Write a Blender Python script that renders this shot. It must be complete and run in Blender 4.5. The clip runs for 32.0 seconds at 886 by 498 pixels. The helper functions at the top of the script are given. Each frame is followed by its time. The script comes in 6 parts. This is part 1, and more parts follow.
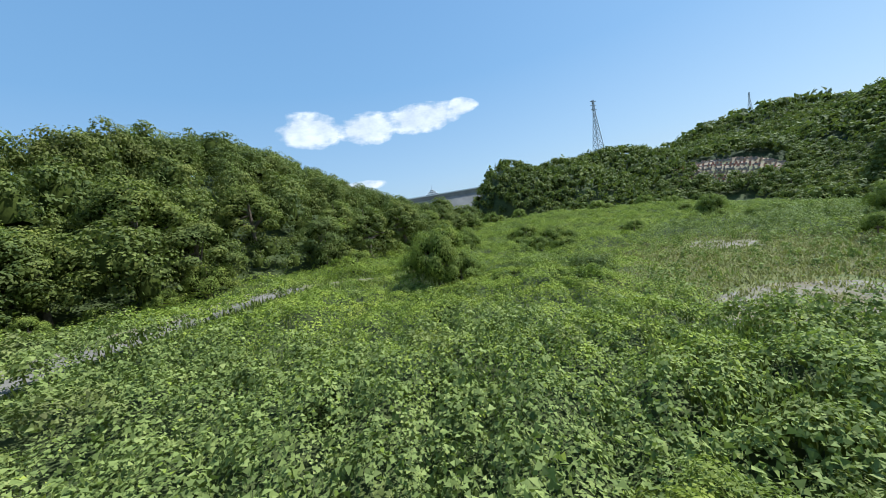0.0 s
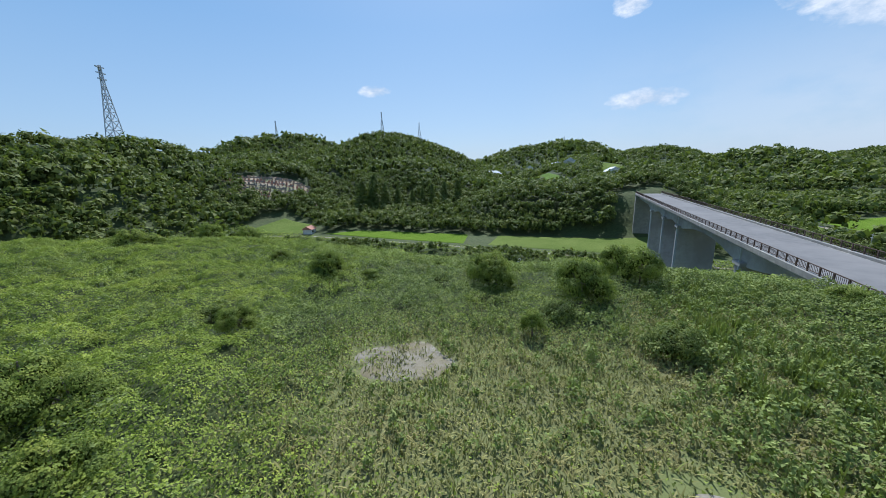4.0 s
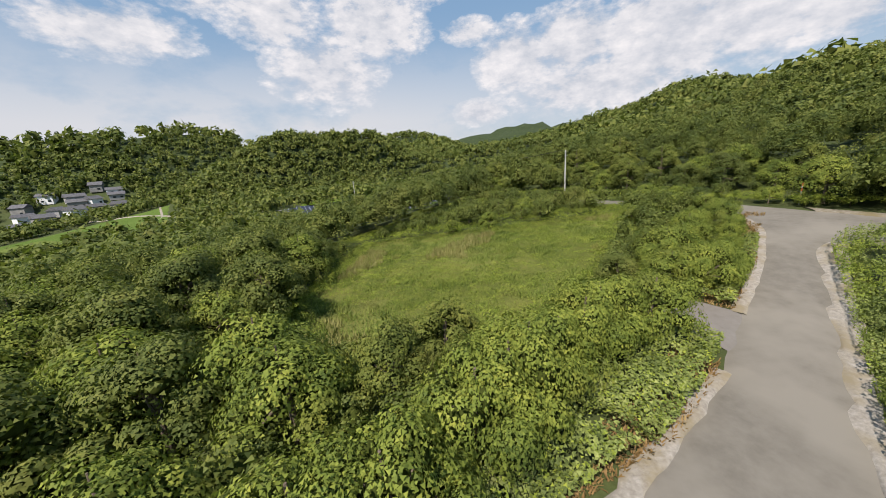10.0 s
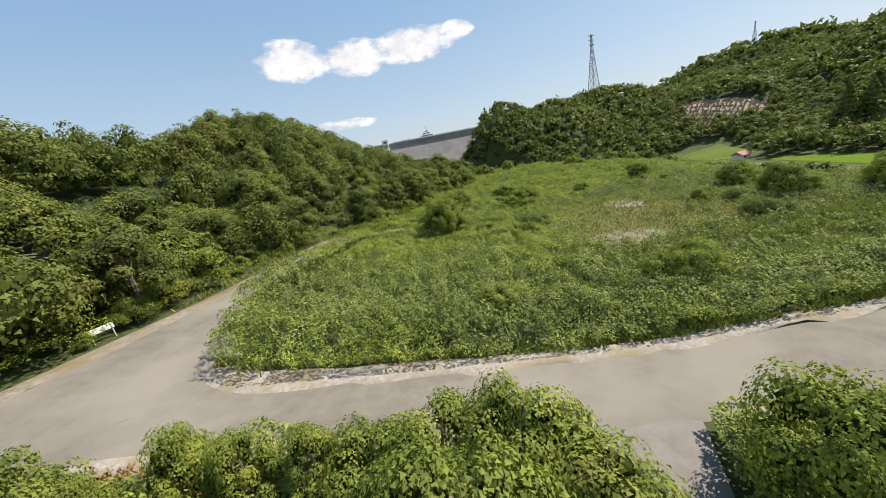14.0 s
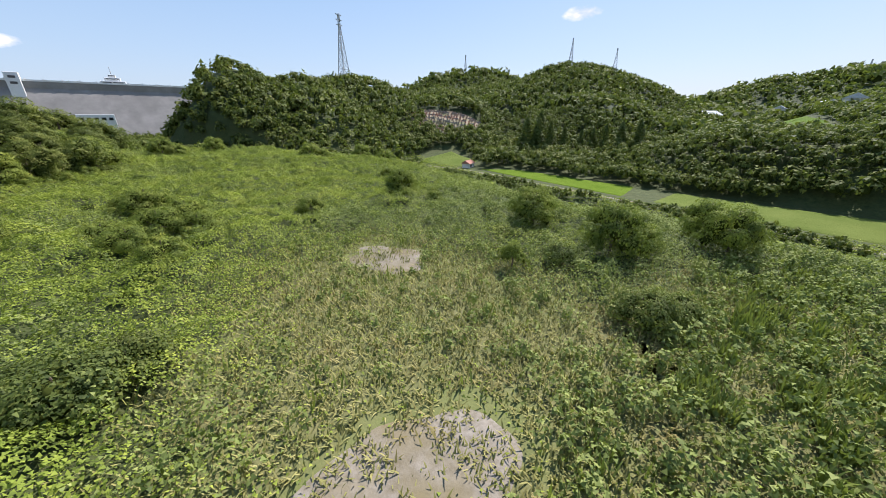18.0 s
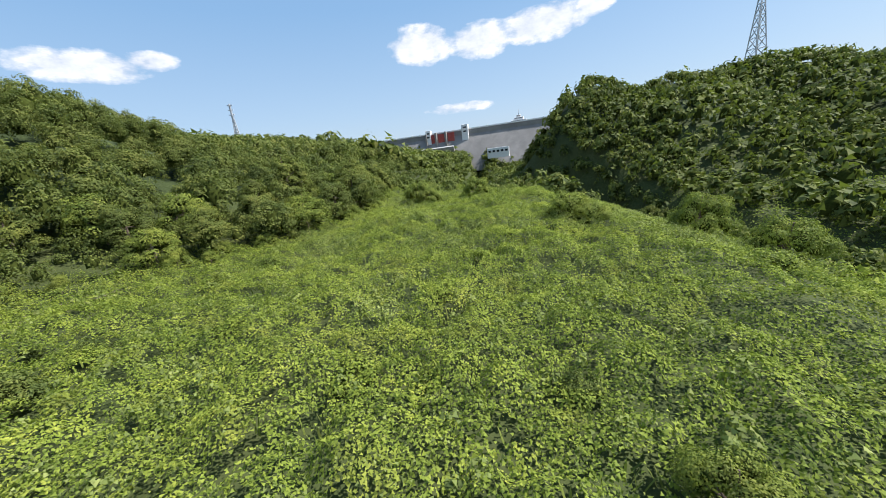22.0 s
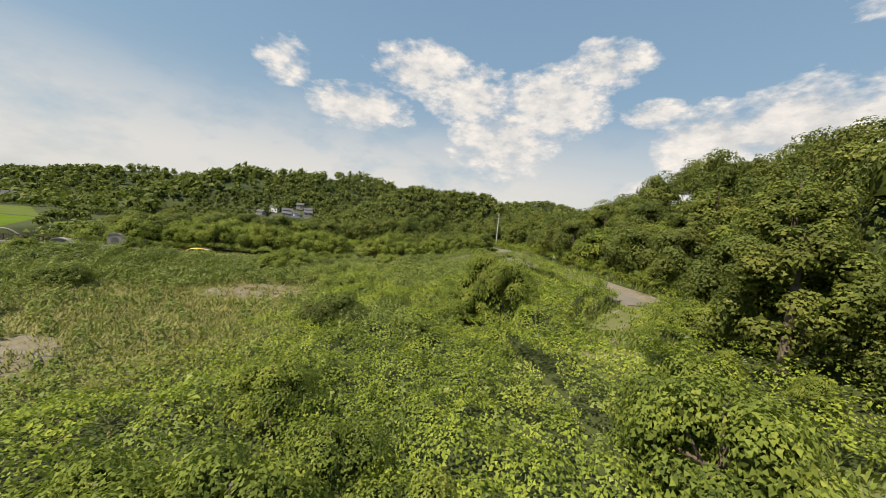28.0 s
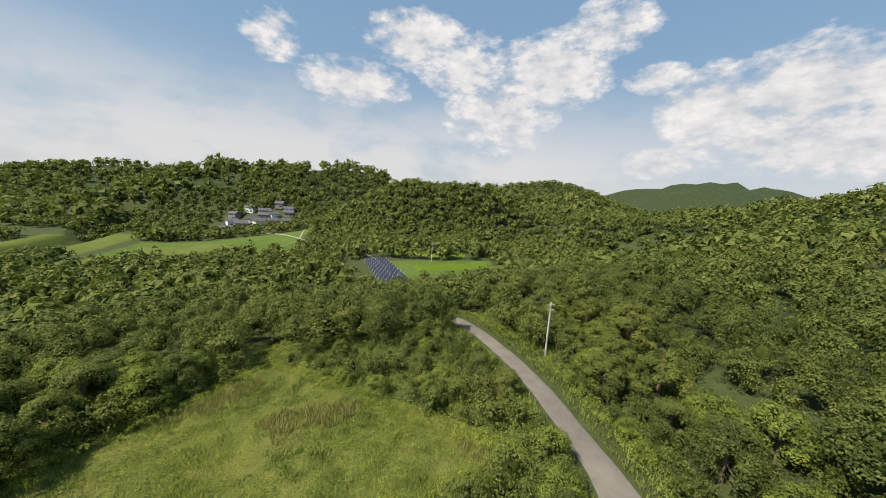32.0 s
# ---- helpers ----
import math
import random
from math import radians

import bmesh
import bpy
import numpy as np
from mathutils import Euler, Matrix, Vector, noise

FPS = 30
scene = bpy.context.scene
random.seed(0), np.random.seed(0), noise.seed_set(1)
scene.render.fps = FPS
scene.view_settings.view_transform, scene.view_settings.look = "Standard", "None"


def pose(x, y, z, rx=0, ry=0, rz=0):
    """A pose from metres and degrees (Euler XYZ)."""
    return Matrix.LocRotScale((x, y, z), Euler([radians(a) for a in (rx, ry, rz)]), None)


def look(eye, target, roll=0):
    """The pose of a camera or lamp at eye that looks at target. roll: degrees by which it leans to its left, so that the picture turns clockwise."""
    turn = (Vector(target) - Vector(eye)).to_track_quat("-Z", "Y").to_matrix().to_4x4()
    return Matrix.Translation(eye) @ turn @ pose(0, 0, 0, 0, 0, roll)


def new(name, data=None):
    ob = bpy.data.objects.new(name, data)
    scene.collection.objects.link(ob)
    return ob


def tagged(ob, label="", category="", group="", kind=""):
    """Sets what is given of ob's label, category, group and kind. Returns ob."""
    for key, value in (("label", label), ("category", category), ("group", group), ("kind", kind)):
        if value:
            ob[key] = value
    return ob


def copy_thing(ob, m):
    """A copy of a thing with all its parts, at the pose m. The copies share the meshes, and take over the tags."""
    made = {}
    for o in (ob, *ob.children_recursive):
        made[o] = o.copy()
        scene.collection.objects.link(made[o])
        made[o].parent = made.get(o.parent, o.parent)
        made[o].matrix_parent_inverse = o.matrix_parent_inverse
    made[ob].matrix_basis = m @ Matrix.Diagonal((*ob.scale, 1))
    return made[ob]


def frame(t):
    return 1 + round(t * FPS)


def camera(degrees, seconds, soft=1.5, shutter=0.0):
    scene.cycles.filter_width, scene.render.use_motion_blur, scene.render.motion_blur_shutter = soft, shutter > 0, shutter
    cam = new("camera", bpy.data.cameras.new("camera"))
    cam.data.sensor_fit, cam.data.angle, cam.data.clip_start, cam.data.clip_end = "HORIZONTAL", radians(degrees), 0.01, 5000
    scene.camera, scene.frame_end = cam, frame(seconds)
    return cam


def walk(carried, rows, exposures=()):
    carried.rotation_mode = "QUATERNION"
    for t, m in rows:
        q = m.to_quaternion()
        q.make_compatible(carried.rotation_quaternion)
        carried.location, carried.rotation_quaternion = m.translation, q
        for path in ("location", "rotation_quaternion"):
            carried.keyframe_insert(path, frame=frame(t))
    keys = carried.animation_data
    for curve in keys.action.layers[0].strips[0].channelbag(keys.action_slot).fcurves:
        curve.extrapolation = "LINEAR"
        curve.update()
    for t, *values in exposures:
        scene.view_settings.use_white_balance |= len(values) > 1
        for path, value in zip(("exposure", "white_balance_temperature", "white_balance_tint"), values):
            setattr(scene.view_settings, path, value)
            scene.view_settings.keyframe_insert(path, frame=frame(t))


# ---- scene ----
cam = camera(106.0, 32.0, soft=0.8)
PATH = [
    (0, (-1.32, 1.16, 7.01), (-1.69, 11.11, 6.04), -9.7),
    (0.5, (-2.89, 3.85, 8.31), (-0.66, 13.5, 6.96), -6.7),
    (1, (-3.26, 6.69, 9.42), (1.24, 15.44, 7.66), -5.7),
    (1.5, (-2.68, 9.43, 9.98), (2.46, 17.77, 8), -6.1),
    (2, (-1.35, 12.2, 10.19), (4.71, 19.86, 8.07), -6.1),
    (2.5, (0.62, 14.91, 10.26), (6.84, 22.42, 8.03), -1.5),
    (4.5, (10.54, 24.86, 11.36), (20.01, 27.1, 9.03), -2.9),
    (5, (14.71, 26.32, 11.7), (24.32, 27.26, 9.11), -4.8),
    (5.5, (19.39, 26.92, 11.83), (28.84, 25.68, 8.82), -11.7),
    (6, (23.99, 26.55, 11.85), (32.88, 22.59, 9.55), -10.4),
    (6.5, (28.79, 24.86, 11.61), (35.2, 17.29, 10.3), -15.8),
    (7, (32.54, 21.46, 11.18), (34.29, 11.72, 9.73), -15.6),
    (7.5, (34.78, 17.62, 10.75), (31.47, 8.28, 9.4), -10.7),
    (8, (35.63, 13.23, 10.45), (30.95, 4.56, 8.73), -4.3),
    (8.5, (35.25, 9.13, 10.42), (30.16, 0.74, 8.48), -2.3),
    (9, (33.89, 4.77, 10.63), (27.98, -3.02, 8.56), -7),
    (9.5, (32.29, 0.73, 11.16), (26.06, -6.74, 8.85), -5.9),
    (10, (29.8, -3.48, 11.85), (23.25, -10.61, 9.36), -4.1),
    (10.5, (26.25, -7.85, 12.19), (19.18, -14.4, 9.53), -3.7),
    (11, (22.2, -11.88, 12.28), (14.18, -17.27, 9.68), -5.8),
    (11.5, (18.1, -15.28, 12.12), (8.7, -17.73, 9.73), -2.9),
    (12, (13.7, -17.76, 12.18), (4.06, -16.77, 9.71), -6.1),
    (12.5, (9.26, -19.13, 12.2), (0.75, -14.75, 9.3), -8.8),
    (13, (5.29, -19.22, 12.13), (-0.9, -11.93, 9.21), -8.7),
    (13.5, (1.54, -17.96, 11.91), (-1.85, -8.89, 9.43), -9.5),
    (14, (-1.15, -15.53, 11.66), (-1.69, -5.91, 8.97), -10.9),
    (14.5, (-2.85, -12.45, 11.39), (-1.34, -3.07, 8.26), -8.1),
    (15, (-3.49, -9.07, 11.25), (0.05, -0.38, 7.78), -4.5),
    (15.5, (-3, -5.53, 10.97), (2.12, 2.27, 7.37), -0.3),
    (17.5, (8.61, 9.07, 9.47), (14.9, 15.95, 5.86), 0.2),
    (18, (12.82, 12.65, 9.47), (18.52, 19.99, 5.77), -0.2),
    (18.5, (16.86, 16.37, 9.46), (21.69, 24.28, 5.7), -1.1),
    (19, (20.61, 20.58, 9.36), (24.6, 28.94, 5.61), -3.9),
    (19.5, (24.24, 24.99, 9.18), (27.91, 33.48, 5.38), -3.2),
    (20, (27.56, 29.82, 9.25), (30.49, 38.54, 5.34), 1.1),
    (20.5, (30.08, 35.04, 9.26), (32.24, 43.92, 5.2), 1.3),
    (21, (32.11, 40.36, 9.24), (33.62, 49.62, 5.78), 1),
    (21.5, (33.49, 45.69, 9.18), (33.7, 55.29, 6.38), -3.7),
    (22, (34.23, 51.03, 9.19), (30.85, 60.06, 6.55), -7.4),
    (22.5, (34.15, 56.15, 9.15), (28.49, 64.02, 6.7), -4.4),
    (23, (33.27, 60.87, 8.96), (24.84, 65.77, 6.73), -5.8),
    (23.5, (31.3, 64.91, 8.49), (21.48, 65.59, 6.73), -3),
    (24, (28.54, 67.78, 8.06), (19.09, 65.06, 6.25), -2.3),
    (24.5, (25.19, 69.35, 7.55), (16.77, 64.14, 6.11), 2.4),
    (25, (21.77, 69.6, 7.05), (14.87, 62.53, 5.49), 4.9),
    (25.5, (18.48, 68.68, 6.62), (13.65, 60.1, 4.88), 8.5),
    (27.5, (10.78, 56.41, 7.14), (7.58, 47, 6.03), 7),
    (28, (9.32, 51.73, 7.98), (6.07, 42.31, 7.26), 5.8),
    (28.5, (7.83, 46.61, 8.67), (4.58, 37.17, 8.09), 5.2),
    (29, (6.48, 41.38, 9.49), (3.26, 31.94, 8.86), 5),
    (29.5, (5.04, 36.06, 10.71), (1.89, 26.61, 9.86), 4.8),
    (30, (3.37, 30.72, 12.62), (0.08, 21.33, 11.57), 3.9),
    (30.5, (1.5, 24.87, 15.37), (-2.11, 15.61, 14.24), 3.3),
    (31, (-0.67, 18.37, 19.02), (-4.26, 9.13, 17.71), 2.5),
    (31.5, (-2.98, 11.38, 23.47), (-6.42, 2.1, 22.03), 3.4),
    (32, (-4.8, 4.51, 27.23), (-8.05, -4.84, 25.83), 3.9),
]
EXPOSURES = [(0, 0.57, 5550, 6), (2, 0.52, 5500, 7), (5, 0.38, 5500, 10), (6, 0.38, 5500, 10), (6.6, 0.13, 5600, 11), (7.4, 0.13, 6900, 14), (9, 0.27, 6700, 15), (11, 0.47, 6550, 15), (13, 0.74, 6850, 14), (15, 0.6, 6600, 14), (18, 0.76, 6200, 18), (21, 0.82, 6100, 17), (23, 0.56, 6150, 9), (25, 0.5, 6300, 10), (28, 0.38, 7300, 12), (30, 0.34, 7000, 13), (32, 0.36, 6850, 13)]
walk(cam, [(t, look(eye, target, roll)) for t, eye, target, roll in PATH], EXPOSURES)

# ---- sky, sun ----
SUN_AZ, SUN_EL = 72.0, 52.0
sun_dir = Vector((math.sin(radians(SUN_AZ)) * math.cos(radians(SUN_EL)), math.cos(radians(SUN_AZ)) * math.cos(radians(SUN_EL)), math.sin(radians(SUN_EL))))
sun = new("sun", bpy.data.lights.new("sun", "SUN"))
sun.data.energy, sun.data.angle, sun.data.color = 5.0, radians(0.53), (1.0, 0.955, 0.88)
sun.matrix_world = look(tuple(sun_dir * 50), (0, 0, 0))
tagged(sun, "midday summer sun", "sun", kind="structure")

world = bpy.data.worlds.new("sky")
scene.world = world
world.use_nodes = True


class Nodes:
    """Short hand for writing a node tree."""

    def __init__(self, tree):
        self.tree = tree
        tree.nodes.clear()

    def add(self, kind, **values):
        node = self.tree.nodes.new(kind)
        for key, value in values.items():
            if key == "ins":
                for slot, v in value.items():
                    self.put(v, node.inputs[slot])
            elif key == "operation":
                node.operation = value
            elif key == "blend_type":
                node.blend_type = value
            elif key == "data_type":
                node.data_type = value
            elif key == "sky_type":
                node.sky_type = value
            elif key == "feature":
                node.feature = value
            elif key == "attribute_name":
                node.attribute_name = value
        return node

    def put(self, v, socket):
        if hasattr(v, "is_output"):
            self.tree.links.new(v, socket)
        else:
            socket.default_value = v

    def math(self, op, a, b=0.0, c=0.0):
        n = self.add("ShaderNodeMath", operation=op)
        for v, s in zip((a, b, c), n.inputs):
            self.put(v, s)
        return n.outputs[0]

    def mix(self, fac, a, b, mode="MIX"):
        n = self.add("ShaderNodeMix", data_type="RGBA", blend_type=mode)
        self.put(fac, n.inputs[0])
        self.put(a, n.inputs[6])
        self.put(b, n.inputs[7])
        return n.outputs[2]

    def noise(self, vector, scale, detail=3.0, rough=0.55):
        n = self.add("ShaderNodeTexNoise", ins={"Scale": scale, "Detail": detail, "Roughness": rough})
        if vector is not None:
            self.put(vector, n.inputs["Vector"])
        return n.outputs["Fac"]

    def ramp(self, fac, stops):
        n = self.add("ShaderNodeValToRGB")
        self.put(fac, n.inputs[0])
        el = n.color_ramp.elements
        while len(el) < len(stops):
            el.new(0.5)
        for e, (p, c) in zip(el, stops):
            e.position = p
            e.color = (*c, 1) if len(c) == 3 else c
        return n.outputs[0]

    def remap(self, v, lo, hi, a=0.0, b=1.0):
        n = self.add("ShaderNodeMapRange", ins={0: v, 1: lo, 2: hi, 3: a, 4: b})
        return n.outputs[0]


def build_sky():
    n = Nodes(world.node_tree)
    sky = n.add("ShaderNodeTexSky", sky_type="NISHITA")
    sky.sun_disc = False
    sky.sun_elevation, sky.sun_rotation = radians(SUN_EL), radians(SUN_AZ)
    sky.air_density, sky.dust_density, sky.ozone_density = 1.0, 1.5, 1.0
    co = n.add("ShaderNodeTexCoord").outputs["Generated"]
    xyz = n.add("ShaderNodeSeparateXYZ", ins={0: co})
    az = n.math("MULTIPLY", n.math("ARCTAN2", xyz.outputs[0], xyz.outputs[1]), 57.29578)
    el = n.math("MULTIPLY", n.math("ARCSINE", xyz.outputs[2]), 57.29578)
    # flattened lookup, so that the clouds lie in layers and their outlines curl
    flat = n.add("ShaderNodeVectorMath", operation="MULTIPLY", ins={0: co, 1: (1.0, 1.0, 1.9)}).outputs[0]
    big = n.noise(flat, 11.0, 7.0, 0.6)
    fine = n.noise(flat, 30.0, 5.0, 0.6)
    # cumulus: heading, height, half width, half height, thickness
    clouds = [
        (-130.0, 7.4, 4.5, 2.2, 1.1), (-124.5, 14.0, 5.0, 4.0, 1.2), (-116.0, 15.2, 5.5, 4.2, 1.2), (-105.0, 14.0, 7.0, 5.5, 1.3), (-96.0, 15.0, 6.0, 5.0, 1.3), (-89.5, 13.6, 4.5, 3.5, 1.2), (-112.0, 9.5, 12.0, 3.5, 1.1),
        (-153.0, 14.5, 7.5, 5.0, 1.0), (-145.5, 20.0, 7.0, 4.5, 1.1), (-138.5, 24.8, 5.0, 3.0, 1.0), (-159.0, 20.5, 6.0, 4.0, 1.0), (-167.0, 23.5, 7.0, 3.5, 1.0), (-177.0, 17.0, 7.0, 3.0, 1.0), (-131.0, 18.2, 5.0, 2.2, 0.9), (-108.0, 28.5, 7.0, 3.5, 0.9), (172.0, 20.5, 4.0, 3.5, 0.7),
        (-20.0, 16.2, 5.0, 2.6, 1.2), (-11.0, 15.8, 5.0, 2.3, 1.2), (-2.0, 16.2, 6.5, 2.2, 1.2), (4.5, 16.7, 3.0, 1.3, 1.0), (-61.5, 14.5, 6.5, 1.7, 1.1), (-55.5, 15.3, 3.2, 1.2, 1.0), (-15.0, 7.1, 6.0, 0.9, 0.9), (57.5, 12.8, 3.0, 1.1, 0.8),
        (114.0, 17.8, 5.0, 2.6, 1.1), (122.0, 16.6, 7.0, 3.6, 1.2), (130.5, 14.2, 5.0, 2.5, 1.1), (97.5, 9.2, 6.0, 1.8, 0.8), (95.0, 20.9, 3.0, 2.0, 0.8), (150.0, 30.0, 6.0, 4.0, 1.0), (124.0, 27.7, 3.0, 2.6, 0.9), (139.5, 25.4, 2.8, 2.6, 0.9), (139.0, 18.6, 4.5, 1.9, 0.9), (146.0, 20.0, 3.0, 1.8, 0.9),
    ]
    total = 0.0
    for a, e, wa, we, k in clouds:
        da = n.math("DIVIDE", n.math("WRAP", n.math("SUBTRACT", az, a), 180.0, -180.0), wa * (1.25 if we > 2.8 else 0.95))
        de = n.math("DIVIDE", n.math("SUBTRACT", el, e), we * (1.2 if we > 2.8 else 0.95))
        d2 = n.math("ADD", n.math("MULTIPLY", da, da), n.math("MULTIPLY", de, de))
        m = n.math("MULTIPLY", n.math("EXPONENT", n.math("MULTIPLY", d2, -0.9)), k)
        total = n.math("MAXIMUM", total, m)
    shape = n.math("ADD", n.math("MULTIPLY", total, 1.25), n.math("MULTIPLY", n.math("SUBTRACT", big, 0.5), 2.3))
    shape = n.math("ADD", shape, n.math("MULTIPLY", n.math("SUBTRACT", fine, 0.5), 1.1))
    shape = n.math("SUBTRACT", shape, n.remap(total, 0.45, 0.0, 0.42, 1.45))
    cover = n.remap(shape, -0.04, 0.62)
    # a bank of pale haze and cloud low over the southern hills, thinner in the east
    veil = n.math("MULTIPLY", n.remap(n.noise(flat, 4.0, 6.0, 0.6), 0.28, 0.52), n.remap(el, 18.0, 7.0))
    veil = n.math("MULTIPLY", veil, n.remap(n.math("ABSOLUTE", n.math("SUBTRACT", n.math("ABSOLUTE", az), 165.0)), 85.0, 15.0))
    lit = n.remap(n.math("ADD", n.math("MULTIPLY", big, 1.0), n.math("MULTIPLY", fine, 0.5)), 0.6, 0.98, 0.0, 1.0)
    bright = n.mix(lit, (4.7, 5.1, 5.6, 1), (7.4, 7.4, 7.4, 1))
    haze = n.ramp(n.remap(el, 0.0, 70.0), [(0.0, (4.1, 4.9, 5.5)), (0.11, (3.2, 4.4, 5.5)), (0.3, (2.0, 3.5, 5.2)), (1.0, (0.9, 2.1, 4.3))])
    clear = n.mix(0.75, sky.outputs[0], haze)
    blue = n.mix(n.math("MULTIPLY", veil, 0.85), clear, (5.9, 6.05, 6.2, 1))
    colour = n.mix(cover, blue, bright)
    bg = n.add("ShaderNodeBackground", ins={"Color": colour, "Strength": 0.096})
    out = n.add("ShaderNodeOutputWorld")
    n.tree.links.new(bg.outputs[0], out.inputs[0])


build_sky()

# ---- materials ----


def material(name):
    m = bpy.data.materials.new(name)
    m.use_nodes = True
    return m, Nodes(m.node_tree)


def finish(m, n, colour, rough=0.8, bump=None, bump_strength=0.3, distance=0.05, metal=0.0, spec=0.3):
    b = n.add("ShaderNodeBsdfPrincipled", ins={"Base Color": colour, "Roughness": rough, "Metallic": metal, "Specular IOR Level": spec})
    if bump is not None:
        bm_ = n.add("ShaderNodeBump", ins={"Strength": bump_strength, "Distance": distance, "Height": bump})
        n.tree.links.new(bm_.outputs[0], b.inputs["Normal"])
    out = n.add("ShaderNodeOutputMaterial")
    n.tree.links.new(b.outputs[0], out.inputs[0])
    return m


def leaf_material(name, dark, light, tip, through_light=0.3, patch=0.05, crown=0.3, odd=(0.16, 0.13, 0.03)):
    """Leaves: one colour a leaf, drifting from plant to plant and over the land in patches."""
    m, n = material(name)
    geo = n.add("ShaderNodeNewGeometry")
    rnd = geo.outputs["Random Per Island"]
    drift = n.noise(geo.outputs["Position"], patch, 4.0, 0.6)
    fine = n.noise(geo.outputs["Position"], crown, 2.0, 0.5)
    tuft = n.noise(geo.outputs["Position"], crown * 3.2, 2.0, 0.5)
    fac = n.math("ADD", n.math("MULTIPLY", rnd, 0.36), n.math("MULTIPLY", n.remap(drift, 0.3, 0.7), 0.24))
    fac = n.math("ADD", fac, n.math("MULTIPLY", n.remap(fine, 0.3, 0.7), 0.34))
    fac = n.math("ADD", fac, n.remap(tuft, 0.3, 0.7, -0.2, 0.2))
    colour = n.ramp(fac, [(0.08, dark), (0.55, light), (1.0, tip)])
    other = n.noise(n.add("ShaderNodeVectorMath", operation="ADD", ins={0: geo.outputs["Position"], 1: (71.0, 33.0, 9.0)}).outputs[0], crown * 0.6, 3.0, 0.6)
    colour = n.mix(n.math("MULTIPLY", n.remap(other, 0.56, 0.74), 0.42), colour, (*odd, 1))
    b = n.add("ShaderNodeBsdfPrincipled", ins={"Base Color": colour, "Roughness": 0.65, "Specular IOR Level": 0.12})
    tr = n.add("ShaderNodeBsdfTranslucent", ins={"Color": n.mix(0.5, colour, (0.33, 0.47, 0.04, 1))})
    mix = n.add("ShaderNodeMixShader", ins={0: through_light})
    n.tree.links.new(b.outputs[0], mix.inputs[1])
    n.tree.links.new(tr.outputs[0], mix.inputs[2])
    out = n.add("ShaderNodeOutputMaterial")
    n.tree.links.new(mix.outputs[0], out.inputs[0])
    return m


def mottled(name, a, b, scale, rough=0.9, bump=0.4, distance=0.05, third=None, spec=0.25):
    m, n = material(name)
    pos = n.add("ShaderNodeNewGeometry").outputs["Position"]
    one, two = n.noise(pos, scale, 6.0, 0.65), n.noise(pos, scale * 0.13, 4.0, 0.6)
    colour = n.mix(n.remap(one, 0.3, 0.7), (*a, 1), (*b, 1))
    if third:
        colour = n.mix(n.remap(two, 0.45, 0.65), colour, (*third, 1))
    return finish(m, n, colour, rough, one, bump, distance, spec=spec)


M_KUDZU = leaf_material("kudzu_leaf", (0.0513, 0.0798, 0.0148), (0.239, 0.296, 0.0433), (0.445, 0.462, 0.0752), 0.28, 0.06, 0.5, (0.25, 0.21, 0.05))
M_WEED = leaf_material("weed_leaf", (0.057, 0.078, 0.024), (0.204, 0.246, 0.0672), (0.372, 0.396, 0.126), 0.22, 0.08, 0.6, (0.21, 0.17, 0.07))
M_GRASS = leaf_material("grass_blade", (0.077, 0.11, 0.0242), (0.187, 0.22, 0.0495), (0.308, 0.303, 0.088), 0.2, 0.05, 0.4, (0.26, 0.215, 0.08))
M_DRY = leaf_material("dry_grass", (0.154, 0.151, 0.0504), (0.266, 0.249, 0.084), (0.392, 0.35, 0.14), 0.15, 0.2, 0.6, (0.26, 0.16, 0.08))
M_TREE = leaf_material("broad_leaf", (0.0458, 0.0641, 0.016), (0.143, 0.166, 0.0343), (0.269, 0.266, 0.0572), 0.2, 0.05, 0.25, (0.175, 0.145, 0.035))
M_WOODS = leaf_material("woods_leaf", (0.04, 0.06, 0.017), (0.125, 0.148, 0.035), (0.23, 0.232, 0.055), 0.18, 0.02, 0.16, (0.18, 0.155, 0.04))
M_SHRUB = leaf_material("shrub_leaf", (0.0559, 0.0844, 0.0199), (0.186, 0.227, 0.0398), (0.342, 0.351, 0.0621), 0.24, 0.08, 0.4, (0.21, 0.18, 0.045))
M_BUSH = leaf_material("bush_leaf", (0.03, 0.046, 0.013), (0.1, 0.128, 0.03), (0.2, 0.215, 0.05), 0.2, 0.08, 0.5, (0.14, 0.125, 0.04))
M_TURF = leaf_material("turf_leaf", (0.085, 0.12, 0.028), (0.185, 0.23, 0.048), (0.31, 0.325, 0.085), 0.2, 0.12, 0.35, (0.26, 0.215, 0.085))
M_BARK = mottled("bark", (0.10, 0.075, 0.05), (0.2, 0.16, 0.12), 9.0, bump=0.7)
